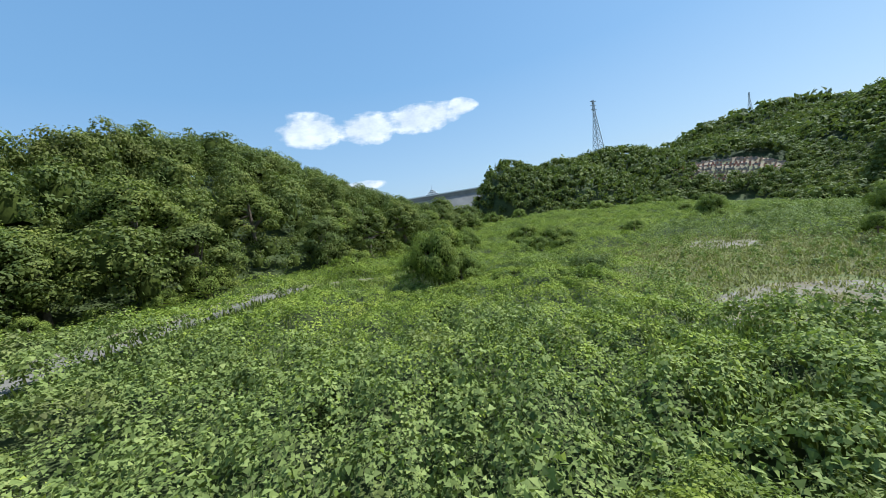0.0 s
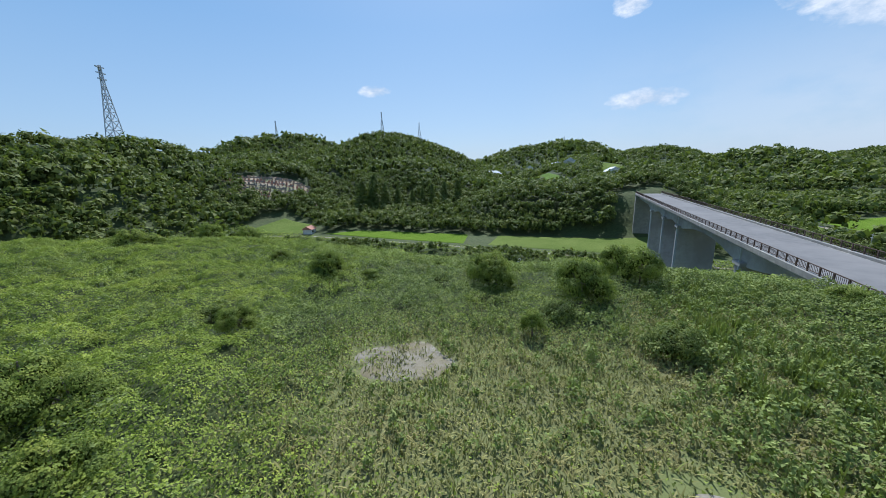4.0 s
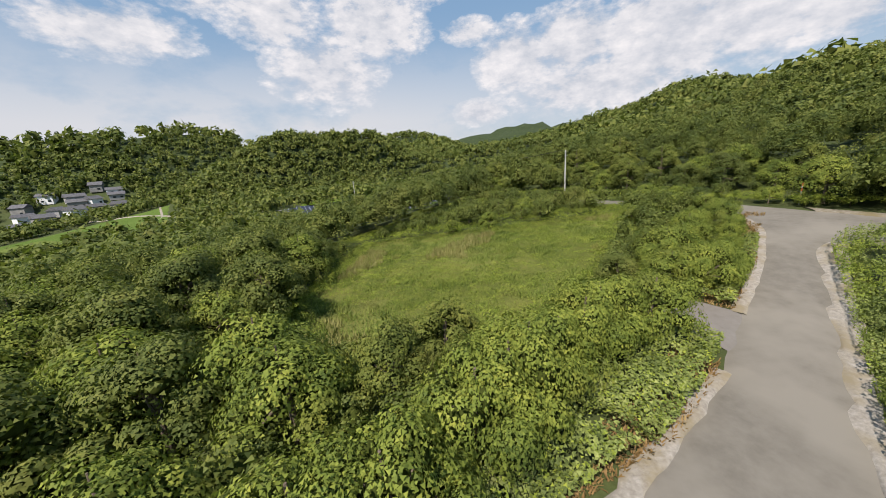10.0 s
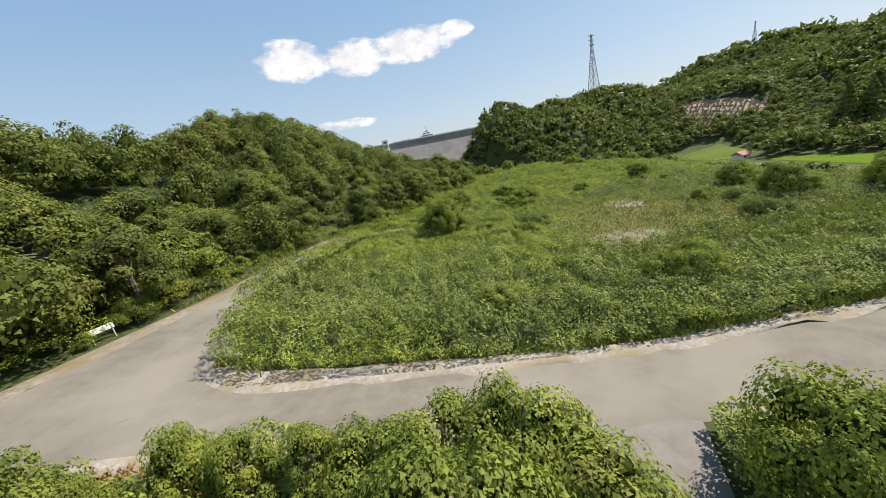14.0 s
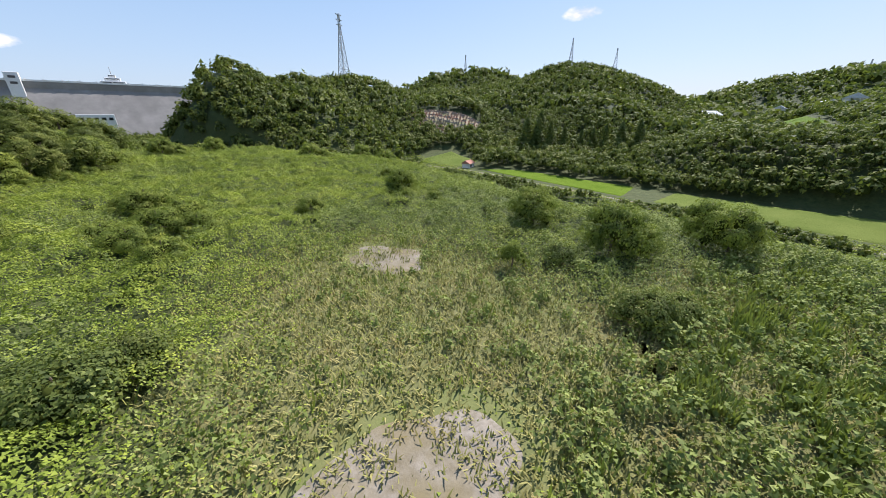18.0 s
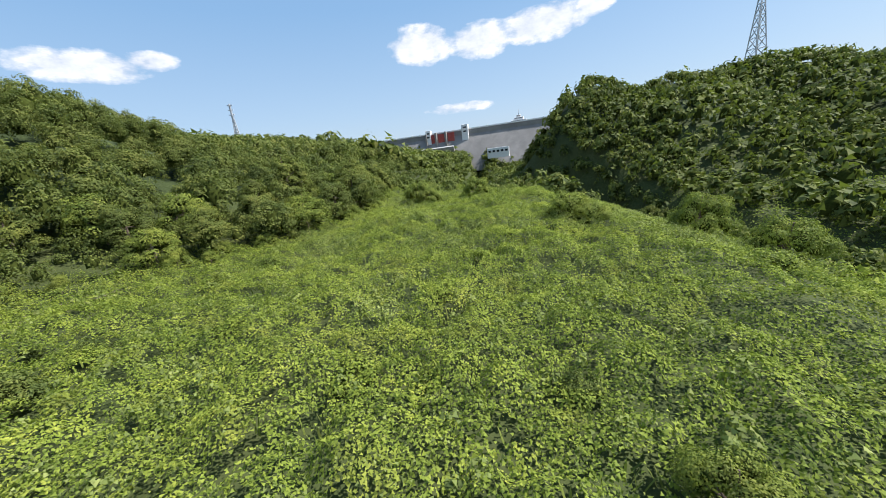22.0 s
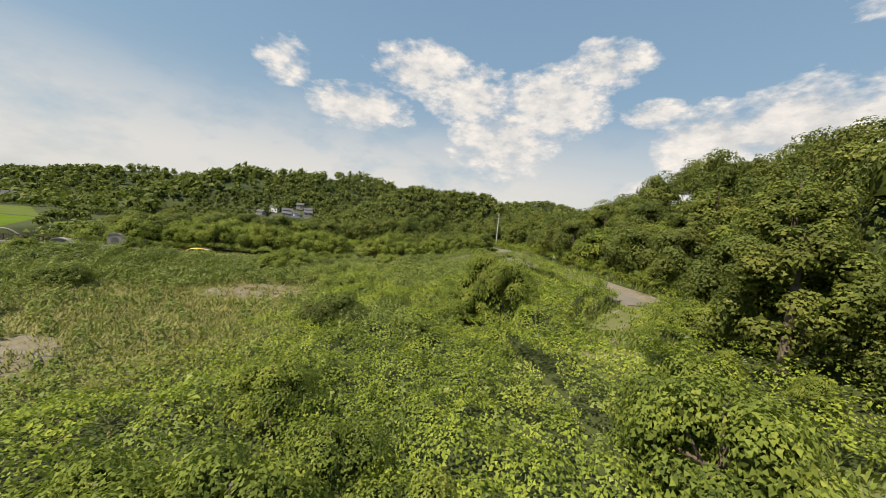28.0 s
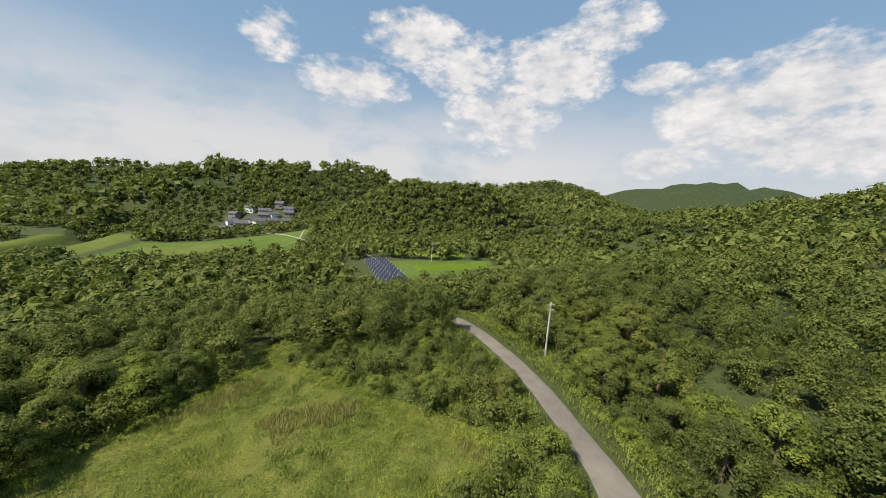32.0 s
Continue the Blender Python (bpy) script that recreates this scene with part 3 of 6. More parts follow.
patch_sheet("dry_ground", 20.0, 23, 10, 15, M_DRYSOIL, "dry brownish soil with thin grass", 0.05)
patch_sheet("dry_ground", 31, 13, 8, 6, M_DRYSOIL, "dry brownish soil with thin grass", 0.05)
patch_sheet("bare_earth", *BARE[0], M_EARTH, "bare pale sandy earth in the field")
patch_sheet("bare_earth", *BARE[1], M_EARTH, "bare pale sandy earth in the field")

# ---- river and fields ----
ys = np.arange(-260, 480, 6.0)
xr = along(ys, RIVER)
tagged(ribbon("river", np.stack([xr - 7.5, ys], 1), np.stack([xr + 7.5, ys], 1), M_WATER, 0.0, step=3, across=6, ragged=0.8, level=-24.3), "shallow dark river in its bed", "river", kind="structure")


def field(corners, level, mat, label, lift=0.0, n=24, wave=0.18):
    c = np.array(corners, float)
    u, v = np.meshgrid(np.linspace(0, 1, n), np.linspace(0, 1, n))
    xy = (c[0][None, None] * ((1 - u) * (1 - v))[..., None] + c[1][None, None] * (u * (1 - v))[..., None] + c[2][None, None] * (u * v)[..., None] + c[3][None, None] * ((1 - u) * v)[..., None])
    top = np.maximum(level, ground(xy[..., 0], xy[..., 1]) + 0.25)
    z = top + lift + (value_noise(xy[..., 0], xy[..., 1], 2.0, 12) - 0.5) * wave
    rim = (u == 0) | (u == 1) | (v == 0) | (v == 1)
    z = np.where(rim, z - 0.9, z)
    i = np.arange(n * n).reshape(n, n)
    f = np.stack([i[:-1, :-1], i[:-1, 1:], i[1:, 1:], i[1:, :-1]], -1).reshape(-1, 4)
    return tagged(mesh_object("rice_field", np.concatenate([xy, z[..., None]], -1).reshape(-1, 3), f, mat, smooth_shade=True), label, "rice field", kind="stuff")


def field_material(name, a, b, rows=0.0):
    m, n = material(name)
    pos = n.add("ShaderNodeNewGeometry").outputs["Position"]
    one, two = n.noise(pos, 2.2, 5.0, 0.7), n.noise(pos, 0.07, 4.0, 0.6)
    c = n.mix(n.remap(n.math("ADD", n.math("MULTIPLY", one, 0.5), n.math("MULTIPLY", two, 0.7)), 0.4, 0.8), (*a, 1), (*b, 1))
    return finish(m, n, c, 0.95, one, 0.8, 0.3, spec=0.02)


M_BRIGHT = field_material("young_rice", (0.085, 0.14, 0.013), (0.128, 0.185, 0.024))
M_PALE = field_material("fallow_grass", (0.085, 0.12, 0.025), (0.14, 0.17, 0.045))
M_MEADOW = field_material("meadow", (0.07, 0.115, 0.022), (0.115, 0.165, 0.04))
FIELDS = [
    ([(144.5, 68), (165, 73), (156, 133), (144, 151)], -19.6, M_BRIGHT, "bright green flooded rice field beside the river"),
    ([(141, -14), (176, -14), (166, 62), (144.5, 62)], -19.7, M_PALE, "pale green fallow field under the bridge"),
    ([(127, 193), (142, 160), (160, 165), (160, 192)], -19.6, M_PALE, "pale green field at the foot of the hill"),
    ([(141, -93), (236, -84), (290, -180), (172, -190)], -40.0, M_BRIGHT, "broad bright green rice field"),
    ([(182, -66), (232, -70), (236, -80), (178, -78)], -40.0, M_PALE, "pale green rice field"),
    ([(176, -198), (300, -192), (330, -300), (215, -290)], -40.0, M_BRIGHT, "broad bright green rice field"),
    ([(218, -296), (335, -306), (400, -420), (290, -400)], -40.0, M_PALE, "pale green rice field"),
    ([(-35.6, -186), (-82, -174), (-91, -193), (-42, -200)], -40.0, M_BRIGHT, "bright green terraced rice field"),
    ([(-42, -153), (-43, -141), (-84, -143), (-90, -162)], -40.0, M_BRIGHT, "bright green terraced rice field"),
    ([(-104, -219), (-172, -222), (-168, -240), (-113, -231)], -40.0, M_PALE, "pale green terraced rice field"),
    ([(87, -206), (43, -208), (64, -276), (124, -280)], -40.0, M_PALE, "green terraced field by the village"),
    ([(130, -240), (190, -236), (200, -330), (135, -340)], -40.0, M_PALE, "green rice field by the village"),
    ([(262, 20), (420, 60), (430, 110), (280, 90)], -40.0, M_MEADOW, "green terraced field beyond the river"),
    ([(290, -50), (480, -40), (500, 10), (300, 10)], -40.0, M_PALE, "green terraced field beyond the river"),
]
for corners, level, mat, label in FIELDS:
    field(corners, level, mat, label)
tagged(ribbon("farm_track", [(123, 196), (138.0, 158), (140.3, 129), (140.3, 65), (138, 30), (134, -6), (131, -25), (134, -62), (141, -95)], [(121.5, 195), (136.2, 157), (138.4, 129), (138.4, 65), (136, 30), (132, -6), (129, -25), (131.8, -62), (138.5, -95)], M_GRAVEL, 0.25, step=3, across=2), "narrow pale concrete farm track along the river", "farm track", kind="structure")


for a, b in (([(300, -40), (239, -80), (173, -82.5), (133, -90), (118, -66), (124, -20)], 1.6), ([(133, -90), (150, -150), (163, -194), (236, -194), (300, -188)], 1.4), ([(26, -236), (16, -262), (14, -300)], 2.0), ([(-12, -218), (-24, -200), (-30, -172)], 1.6)):
    tagged(ribbon("farm_road", [(p + b * 0.5, q + b) for p, q in a], [(p - b * 0.5, q - b) for p, q in a], M_GRAVEL, 0.35, step=3, across=2), "pale concrete farm road between the fields", "farm road", kind="structure")


def in_quad(x, y, c, grow=0.0):
    c = np.array(c, float)
    mid = c.mean(0)
    c = mid + (c - mid) * (1 + grow / np.hypot(*(c - mid).T).mean())
    inside = np.ones(np.shape(x), bool)
    area = np.sum(c[:, 0] * np.roll(c[:, 1], -1) - np.roll(c[:, 0], -1) * c[:, 1])
    for k in range(4):
        a, b = c[k], c[(k + 1) % 4]
        inside &= np.sign(area) * ((b[0] - a[0]) * (y - a[1]) - (b[1] - a[1]) * (x - a[0])) >= 0
    return inside


def near_line(x, y, points, reach):
    best = np.full(np.shape(x), 1e9)
    for a, b in zip(points[:-1], points[1:]):
        d = np.array(b, float) - a
        t = np.clip(((x - a[0]) * d[0] + (y - a[1]) * d[1]) / (d @ d), 0, 1)
        best = np.minimum(best, np.hypot(x - a[0] - t * d[0], y - a[1] - t * d[1]))
    return best < reach


VILLAGE = [(26, -330), (98, -330), (104, -372), (26, -388)]
SOLAR = [(-20, -172), (-62, -150), (-60, -96), (-22, -112)]
QUARRY = [(161, 224), (192, 198), (210, 218), (172, 254)]
LANE = [(-15, -3.4), (-21, -5.2), (-26, -9.5), (-28.6, -14.5), (-30.5, -21.5), (-32.2, -30.5), (-32.6, -40), (-31.6, -60), (-29, -80)]
PATHLINE = [(-23.5, -3), (-21.2, 7), (-20.2, 16), (-18.2, 26), (-15.8, 30.8), (-9.2, 34), (-5.6, 38), (-5.0, 43), (-4.5, 48), (-3.3, 54), (-2.5, 66)]
MEADOW = [(14, -12.5), (26, -28), (3, -50), (-22, -21)]


GLADES = [[(-22, -104), (-74, -100), (-96, -168), (-26, -172)], [(128, -200), (15, -205), (5, -300), (130, -300)]]
for corners in GLADES:
    field(corners, -40.0, M_MEADOW, "rough green grassland in the valley", -0.14)


def open_land(x, y):
    """Where no tree stands."""
    got = near_line(x, y, LANE, 4.3) | near_line(x, y, PATHLINE, 3.6)
    got |= (x > along(y, FOREST_EDGE)) & (x < 58) & (y > -12) & (y < 100)
    got |= in_quad(x, y, MEADOW, 2.0) | in_quad(x, y, VILLAGE) | in_quad(x, y, SOLAR, 8) | in_quad(x, y, QUARRY)
    got |= (np.abs(x - along(y, RIVER)) < np.where(y > 190, 7.5, 13.0)) & (y > -300) & (y < 480)
    got |= (x > 40) & (x < 206) & (y > -15) & (y < 7)
    got |= (x > 118) & (x < 146) & (y > -110) & (y < 200)
    got |= (x > 30) & (x < 140) & (y > 4) & (y < 150)
    got |= (x > 56) & (x < 140) & (y > -40) & (y < 5)
    got |= (x > along(y, FOREST_EDGE) + 2) & (x < 60) & (y > 98) & (y < 196)
    for corners in GLADES:
        got |= in_quad(x, y, corners)
    for corners, *_ in FIELDS:
        got |= in_quad(x, y, corners, 6)
    return got


# ---- leaves, crowns, trees ----
RNG = np.random.default_rng(11)


def leaf_tris(centres, normals, sizes, rng):
    """A broad three-cornered leaf spray at each centre."""
    n = len(centres)
    t = np.cross(normals, rng.normal(size=(n, 3)))
    t /= np.linalg.norm(t, axis=1)[:, None] + 1e-9
    b = np.cross(normals, t)
    s = sizes[:, None]
    w = rng.uniform(0.4, 0.62, (n, 1))
    v = np.stack([centres + t * s * 0.58, centres - t * s * 0.36 + b * s * w, centres - t * s * rng.uniform(0.2, 0.5, (n, 1)) - b * s * w], 1)
    return v.reshape(-1, 3), np.arange(3 * n).reshape(n, 3)


def crown_points(rng, n, clumps, radius, tall, squash=0.8, low=0.3):
    """Points and outward directions over a crown of many rounded clumps."""
    d = rng.normal(size=(clumps, 3))
    d /= np.linalg.norm(d, axis=1)[:, None]
    d[:, 2] = np.abs(d[:, 2]) * 1.2 - low
    mid = d * np.array([radius, radius, tall * 0.5]) * rng.uniform(0.55, 0.82, (clumps, 1))
    r = radius * rng.uniform(0.7, 1.3, clumps) * 1.62 / math.sqrt(clumps)
    k = rng.integers(0, clumps, n)
    p = rng.normal(size=(n, 3))
    p /= np.linalg.norm(p, axis=1)[:, None]
    p[:, 2] = np.where(p[:, 2] < -0.5, -p[:, 2], p[:, 2])
    at = mid[k] + p * (r[k] * rng.uniform(0.4, 1.0, n) ** 0.35 * 1.08)[:, None] * np.array([1, 1, squash])
    out = p * 0.95 + at / (np.linalg.norm(at, axis=1)[:, None] + 1e-6) * 0.25 + rng.normal(size=(n, 3)) * 0.24 + np.array([0, 0, 0.15])
    return at, out / np.linalg.norm(out, axis=1)[:, None], mid, r


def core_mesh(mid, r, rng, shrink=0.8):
    """Low lumps that fill a crown, coloured dark for the shade between leaves."""
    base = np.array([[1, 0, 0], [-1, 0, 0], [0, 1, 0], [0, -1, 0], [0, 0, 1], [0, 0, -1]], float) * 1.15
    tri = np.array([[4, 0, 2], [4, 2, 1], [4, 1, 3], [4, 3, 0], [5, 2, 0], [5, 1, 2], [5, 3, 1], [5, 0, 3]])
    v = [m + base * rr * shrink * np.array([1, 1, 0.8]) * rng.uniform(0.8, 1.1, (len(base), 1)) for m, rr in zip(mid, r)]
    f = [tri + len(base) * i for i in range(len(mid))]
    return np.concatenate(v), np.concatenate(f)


def make_tree(kind, high, radius, leaves, size, clumps, mat, seed, label, trunk_to=0.45, low=0.3):
    rng = np.random.default_rng(seed)
    tree = thing(kind, pose(0, 0, -500), label, "tree" if "tree" in kind else "shrub")
    at, out, mid, r = crown_points(rng, leaves, clumps, radius, high * (1 - trunk_to) * 1.1, low=low)
    lift = np.array([0, 0, high * (trunk_to + 0.5 * (1 - trunk_to))])
    v, f = leaf_tris(at + lift, out, size * rng.uniform(0.6, 1.4, leaves), rng)
    mesh_object("crown", v, f, mat, tree)
    # lumps behind the leaves, painted dark as the shade inside the crown
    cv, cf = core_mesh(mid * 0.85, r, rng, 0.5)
    mesh_object("inner_crown", cv + lift, cf, M_CROWN_SHADE, tree)
    bm = bmesh.new()
    top = Vector((0.1, -0.1, high * 0.75))
    tube(bm, (0, 0, -0.6), (0.05, 0.02, high * 0.4), high * 0.022 + 0.03, high * 0.016 + 0.02, 7)
    tube(bm, (0.05, 0.02, high * 0.4), top, high * 0.016 + 0.02, 0.03, 6)
    for m in mid[: min(6, len(mid))]:
        a = Vector((0.05, 0.02, high * rng.uniform(0.28, 0.5)))
        tube(bm, a, Vector(m + lift), high * 0.009 + 0.015, 0.02, 5)
    part("trunk", bm, M_BARK, tree)
    return tree


TREES = [
    make_tree("broadleaf_tree", 8.4, 3.3, 8600, 0.145, 50, M_TREE, 1, "dense dark green broadleaf tree at the wood's edge", 0.06, 0.75),
    make_tree("broadleaf_tree", 9.8, 3.6, 9400, 0.15, 56, M_TREE, 2, "tall green broadleaf tree in the wood", 0.08, 0.75),
    make_tree("broadleaf_tree", 6.6, 3.2, 7600, 0.14, 42, M_SHRUB, 3, "spreading light green broadleaf tree", 0.04, 0.75),
    make_tree("broadleaf_tree", 7.8, 3.1, 7600, 0.145, 36, M_WOODS, 4, "olive green broadleaf tree with a loose crown", 0.1, 0.7),
]
SHRUBS = [
    make_tree("shrub", 2.6, 1.8, 9000, 0.066, 40, M_SHRUB, 11, "rounded shrub overgrown with climbing leaves", 0.0, 0.62),
    make_tree("shrub", 3.4, 1.7, 9000, 0.068, 40, M_SHRUB, 12, "tall rounded shrub covered in leaves", 0.0, 0.7),
    make_tree("shrub", 1.7, 1.5, 3000, 0.085, 22, M_BUSH, 13, "low bush in the overgrown field", 0.0, 0.5),
]
USED = set()


def plant(source, x, y, size, turn, sink=0.15, group="", tall=1.0):
    m = pose(x, y, height(x, y) - sink, 0, 0, turn) @ Matrix.Diagonal((size, size, size * tall, 1))
    if source.name not in USED:
        USED.add(source.name)
        source.matrix_world = m
        made = source
    else:
        made = copy_thing(source, m)
    if group:
        made["group"] = group
    return made


# forest edge: trees of their own in the strip that borders field, road and meadow
gxx, gyy = np.meshgrid(np.arange(-110, 130, 4.9), np.arange(-100, 140, 4.9))
px = gxx.ravel() + RNG.uniform(-1.6, 1.6, gxx.size)
py = gyy.ravel() + RNG.uniform(-1.6, 1.6, gxx.size)
free = ~open_land(px, py)


def edge_strip(x, y):
    return (x < along(y, FOREST_EDGE) - 2.0) & (x > along(y, FOREST_EDGE) - 11) & (y > -70) & (y < 128)


def slope_strip(x, y):
    return (x > -36) & (x < 48) & (y < -11) & (y > -50) & ~edge_strip(x, y)


for x, y in zip(px[free & edge_strip(px, py)], py[free & edge_strip(px, py)]):
    plant(TREES[int(RNG.integers(0, 4))], x, y, RNG.uniform(0.85, 1.15) * (1.0 + 0.22 * float(smooth(-6, 4, y) * smooth(46, 38, y))), RNG.uniform(0, 360), 0.3, "trees along the wood's edge")
for x, y in zip(px[free & slope_strip(px, py)], py[free & slope_strip(px, py)]):
    reach = (8.6 if x > 16 else 7.4 if x > 6 else 5.2) - 2.4 * max(0.0, 1 - (-y - 11) / 5) - height(x, y)
    plant(TREES[(2, 2, 3, 0)[int(RNG.integers(0, 4))]], x, y, min(1.45, max(0.6, reach / 8.0)) * RNG.uniform(0.85, 1.1), RNG.uniform(0, 360), 0.3, "trees on the slope below the road")

def make_cedar(high, radius, leaves, seed):
    """A dark conifer: a tapered spire of drooping sprays in whorls round one trunk."""
    rng = np.random.default_rng(seed)
    tree = thing("cedar_tree", pose(0, 0, -500), "tall dark green cedar on the far valley side", "tree", "cedars beyond the river")
    u = rng.uniform(0.0, 1.0, leaves) ** 1.3
    whorl = 0.75 + 0.25 * np.sin(u * 60.0 + rng.uniform(0, 1, leaves))
    a = rng.uniform(0, 2 * math.pi, leaves)
    r = radius * (1 - u) ** 0.6 * whorl * rng.uniform(0.55, 1.05, leaves) * (1 + 0.25 * np.sin(3 * a + seed + 9 * u))
    at = np.stack([np.cos(a) * r, np.sin(a) * r, high * (0.08 + 0.92 * u) - 0.25 * r], 1)
    out = np.stack([np.cos(a), np.sin(a), np.full(leaves, 0.7)], 1) + rng.normal(size=(leaves, 3)) * 0.35
    v, f = leaf_tris(at, out / np.linalg.norm(out, axis=1)[:, None], rng.uniform(0.5, 1.1, leaves), rng)
    mesh_object("crown", v, f, M_BUSH, tree)
    bm = bmesh.new()
    tube(bm, (0, 0, -0.8), (0, 0, high * 0.97), high * 0.018, 0.05, 7)
    part("trunk", bm, M_BARK, tree)
    return tree


CEDARS = [make_cedar(20.0, 6.4, 2600, 61), make_cedar(17.0, 5.8, 2400, 62)]
for k, (x, y, top) in enumerate(((184, 150, 22.0), (190, 156, 19.0), (186, 143, 20.0), (193, 147, 23.5), (191, 138, 16.0), (198, 152, 20.0), (196, 132, 12.0), (201, 124, 8.0), (205, 112, 13.0), (209, 105, 15.0), (203, 118, 10.0), (212, 97, 16.0))):
    plant(CEDARS[k % 2], x, y, 0.62 * (top - height(x, y)) / (20.0, 17.0)[k % 2], k * 77 % 360, 0.3)

# ---- woods on all hills ----


def wood_template(seed, quads, lumps, size):
    """A crown for the woods: rounded lumps with leaf sprays standing off them. Triangles only."""
    rng = np.random.default_rng(seed)
    at, out, mid, r = crown_points(rng, quads, lumps, 1.0, 2.3, 0.85, 0.5)
    v, f = leaf_tris(at, out, size * rng.uniform(0.6, 1.4, quads), rng)
    bm = bmesh.new()
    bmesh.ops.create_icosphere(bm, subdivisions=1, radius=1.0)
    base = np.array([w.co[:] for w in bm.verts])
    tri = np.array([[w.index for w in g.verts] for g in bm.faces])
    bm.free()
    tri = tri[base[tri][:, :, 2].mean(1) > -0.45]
    # dome under the sprays; its dark colour stands for shade between them
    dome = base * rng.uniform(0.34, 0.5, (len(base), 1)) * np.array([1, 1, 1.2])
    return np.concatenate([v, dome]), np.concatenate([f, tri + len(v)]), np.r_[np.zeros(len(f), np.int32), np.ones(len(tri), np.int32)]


def woods(name, x, y, size, templates, label, lift=1.25):
    z = ground(x, y)
    vs, fs, ms, base = [], [], [], 0
    which = RNG.integers(0, len(templates), len(x))
    for k, (tv, tf, tm) in enumerate(templates):
        m = which == k
        n = int(m.sum())
        if not n:
            continue
        a = RNG.uniform(0, 2 * math.pi, n)
        s = size[m] * RNG.uniform(0.75, 1.25, n)
        c, q = np.cos(a)[:, None], np.sin(a)[:, None]
        vx = (tv[None, :, 0] * c - tv[None, :, 1] * q) * s[:, None] + x[m][:, None]
        vy = (tv[None, :, 0] * q + tv[None, :, 1] * c) * s[:, None] + y[m][:, None]
        vz = tv[None, :, 2] * s[:, None] * RNG.uniform(0.9, 1.35, (n, 1)) + (z[m] + size[m] * lift)[:, None]
        vs.append(np.stack([vx, vy, vz], -1).reshape(-1, 3))
        fs.append((tf[None] + (np.arange(n) * len(tv))[:, None, None]).reshape(-1, 3) + base)
        ms.append(np.tile(tm, n))
        base += n * len(tv)
    if vs:
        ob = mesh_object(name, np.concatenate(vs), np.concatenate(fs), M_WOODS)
        # second slot: the dark colour painted on the domes as inner shade
        ob.data.materials.append(M_CROWN_SHADE)
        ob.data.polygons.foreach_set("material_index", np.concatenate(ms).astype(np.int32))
        tagged(ob, label, "woods", kind="stuff")


def scatter(x0, x1, y0, y1, step):
    a, b = np.meshgrid(np.arange(x0, x1, step), np.arange(y0, y1, step))
    return a.ravel() + RNG.uniform(-0.42, 0.42, a.size) * step, b.ravel() + RNG.uniform(-0.42, 0.42, a.size) * step


def wooded(x, y):
    got = ~open_land(x, y)
    slope = np.hypot(ground(x + 3, y) - ground(x - 3, y), ground(x, y + 3) - ground(x, y - 3)) / 6
    far = np.hypot(x, y - 40) > 420
    return got & ((slope > 0.07) | ~far | (value_noise(x, y, 120, 21) > 0.55))


def in_sight(x, y):
    """Whether a crown there can be seen over the land from five places on the plateau."""
    z = ground(x, y) + 9.0
    got = np.zeros(len(x), bool)
    for ex, ey, ez in ((0.0, 5.0, 16.0), (33.0, 62.0, 14.0), (-12.0, 0.0, 30.0), (22.0, -12.0, 20.0), (34.0, 16.0, 18.0)):
        clear = np.ones(len(x), bool)
        for t in np.linspace(0.06, 0.94, 34):
            clear &= ground(ex + (x - ex) * t, ey + (y - ey) * t) + 3.0 < ez + (z - ez) * t
        got |= clear
    return got


fine = [wood_template(s, 470, 26, 0.136) for s in range(6)]
middle = [wood_template(s + 20, 64, 14, 0.35) for s in range(6)]
plain = [wood_template(s + 40, 38, 9, 0.44) for s in range(6)]
x, y = scatter(-190, 190, -190, 220, 5.2)
near = np.hypot(x - 10, y - 40) < 150
x, y = x[near], y[near]
ok = wooded(x, y) & ~edge_strip(x, y) & ~slope_strip(x, y) & (in_sight(x, y) | ((x < 8) & (x > -85) & (y > -60) & (y < 100)))
hem = ok & (x > 38) & (x < 80) & (y < 0) & (y > -55)
woods("bridge_woods", x[hem], y[hem], 2.0 + 1.2 * value_noise(x[hem], y[hem], 12, 58), [wood_template(s + 110, 760, 26, 0.105) for s in range(3)], "dense green trees on the slope by the bridge")
ok &= ~hem
grown = np.where(x[ok] > 45, 2.6, 1.0) * np.where((y[ok] > 98) & (x[ok] > -30) & (x[ok] < 40), 0.68, 1.0) * np.where(x[ok] > 45, 1.0, np.where((y[ok] < -45) & (x[ok] > -60), 3.7, 3.2)) * (0.8 + 0.4 * value_noise(x[ok], y[ok], 25, 9))
side = ((x[ok] < 8) & (x[ok] > -68) & (y[ok] > -66) & (y[ok] < 100)) | (np.hypot(x[ok] - 15, y[ok] + 30) < 45)
close = [wood_template(s + 120, 1900, 36, 0.066) for s in range(4)]
woods("roadside_woods", x[ok][side], y[ok][side], grown[side], close, "dense green broadleaf woods behind the roadside trees")
fx, fy = scatter(-62, 6, 6, 96, 6.0)
fill = (fx < along(fy, FOREST_EDGE) - 9.5) & (fx > along(fy, FOREST_EDGE) - 30)
woods("hillside_woods", fx[fill], fy[fill], RNG.uniform(2.4, 3.0, fill.sum()), close, "green broadleaf trees filling the wooded hillside")
woods("near_woods", x[ok][~side], y[ok][~side], grown[~side], fine, "dense dark green broadleaf woods on the slopes")
x, y = scatter(-520, 520, -520, 520, 7.2)
d = np.hypot(x - 10, y - 40)
ok = (d >= 148) & (d < 480) & ~((x > 140) & (x < 236) & (y > -60) & (y < 236))
x, y = x[ok], y[ok]
ok = wooded(x, y) & in_sight(x, y)
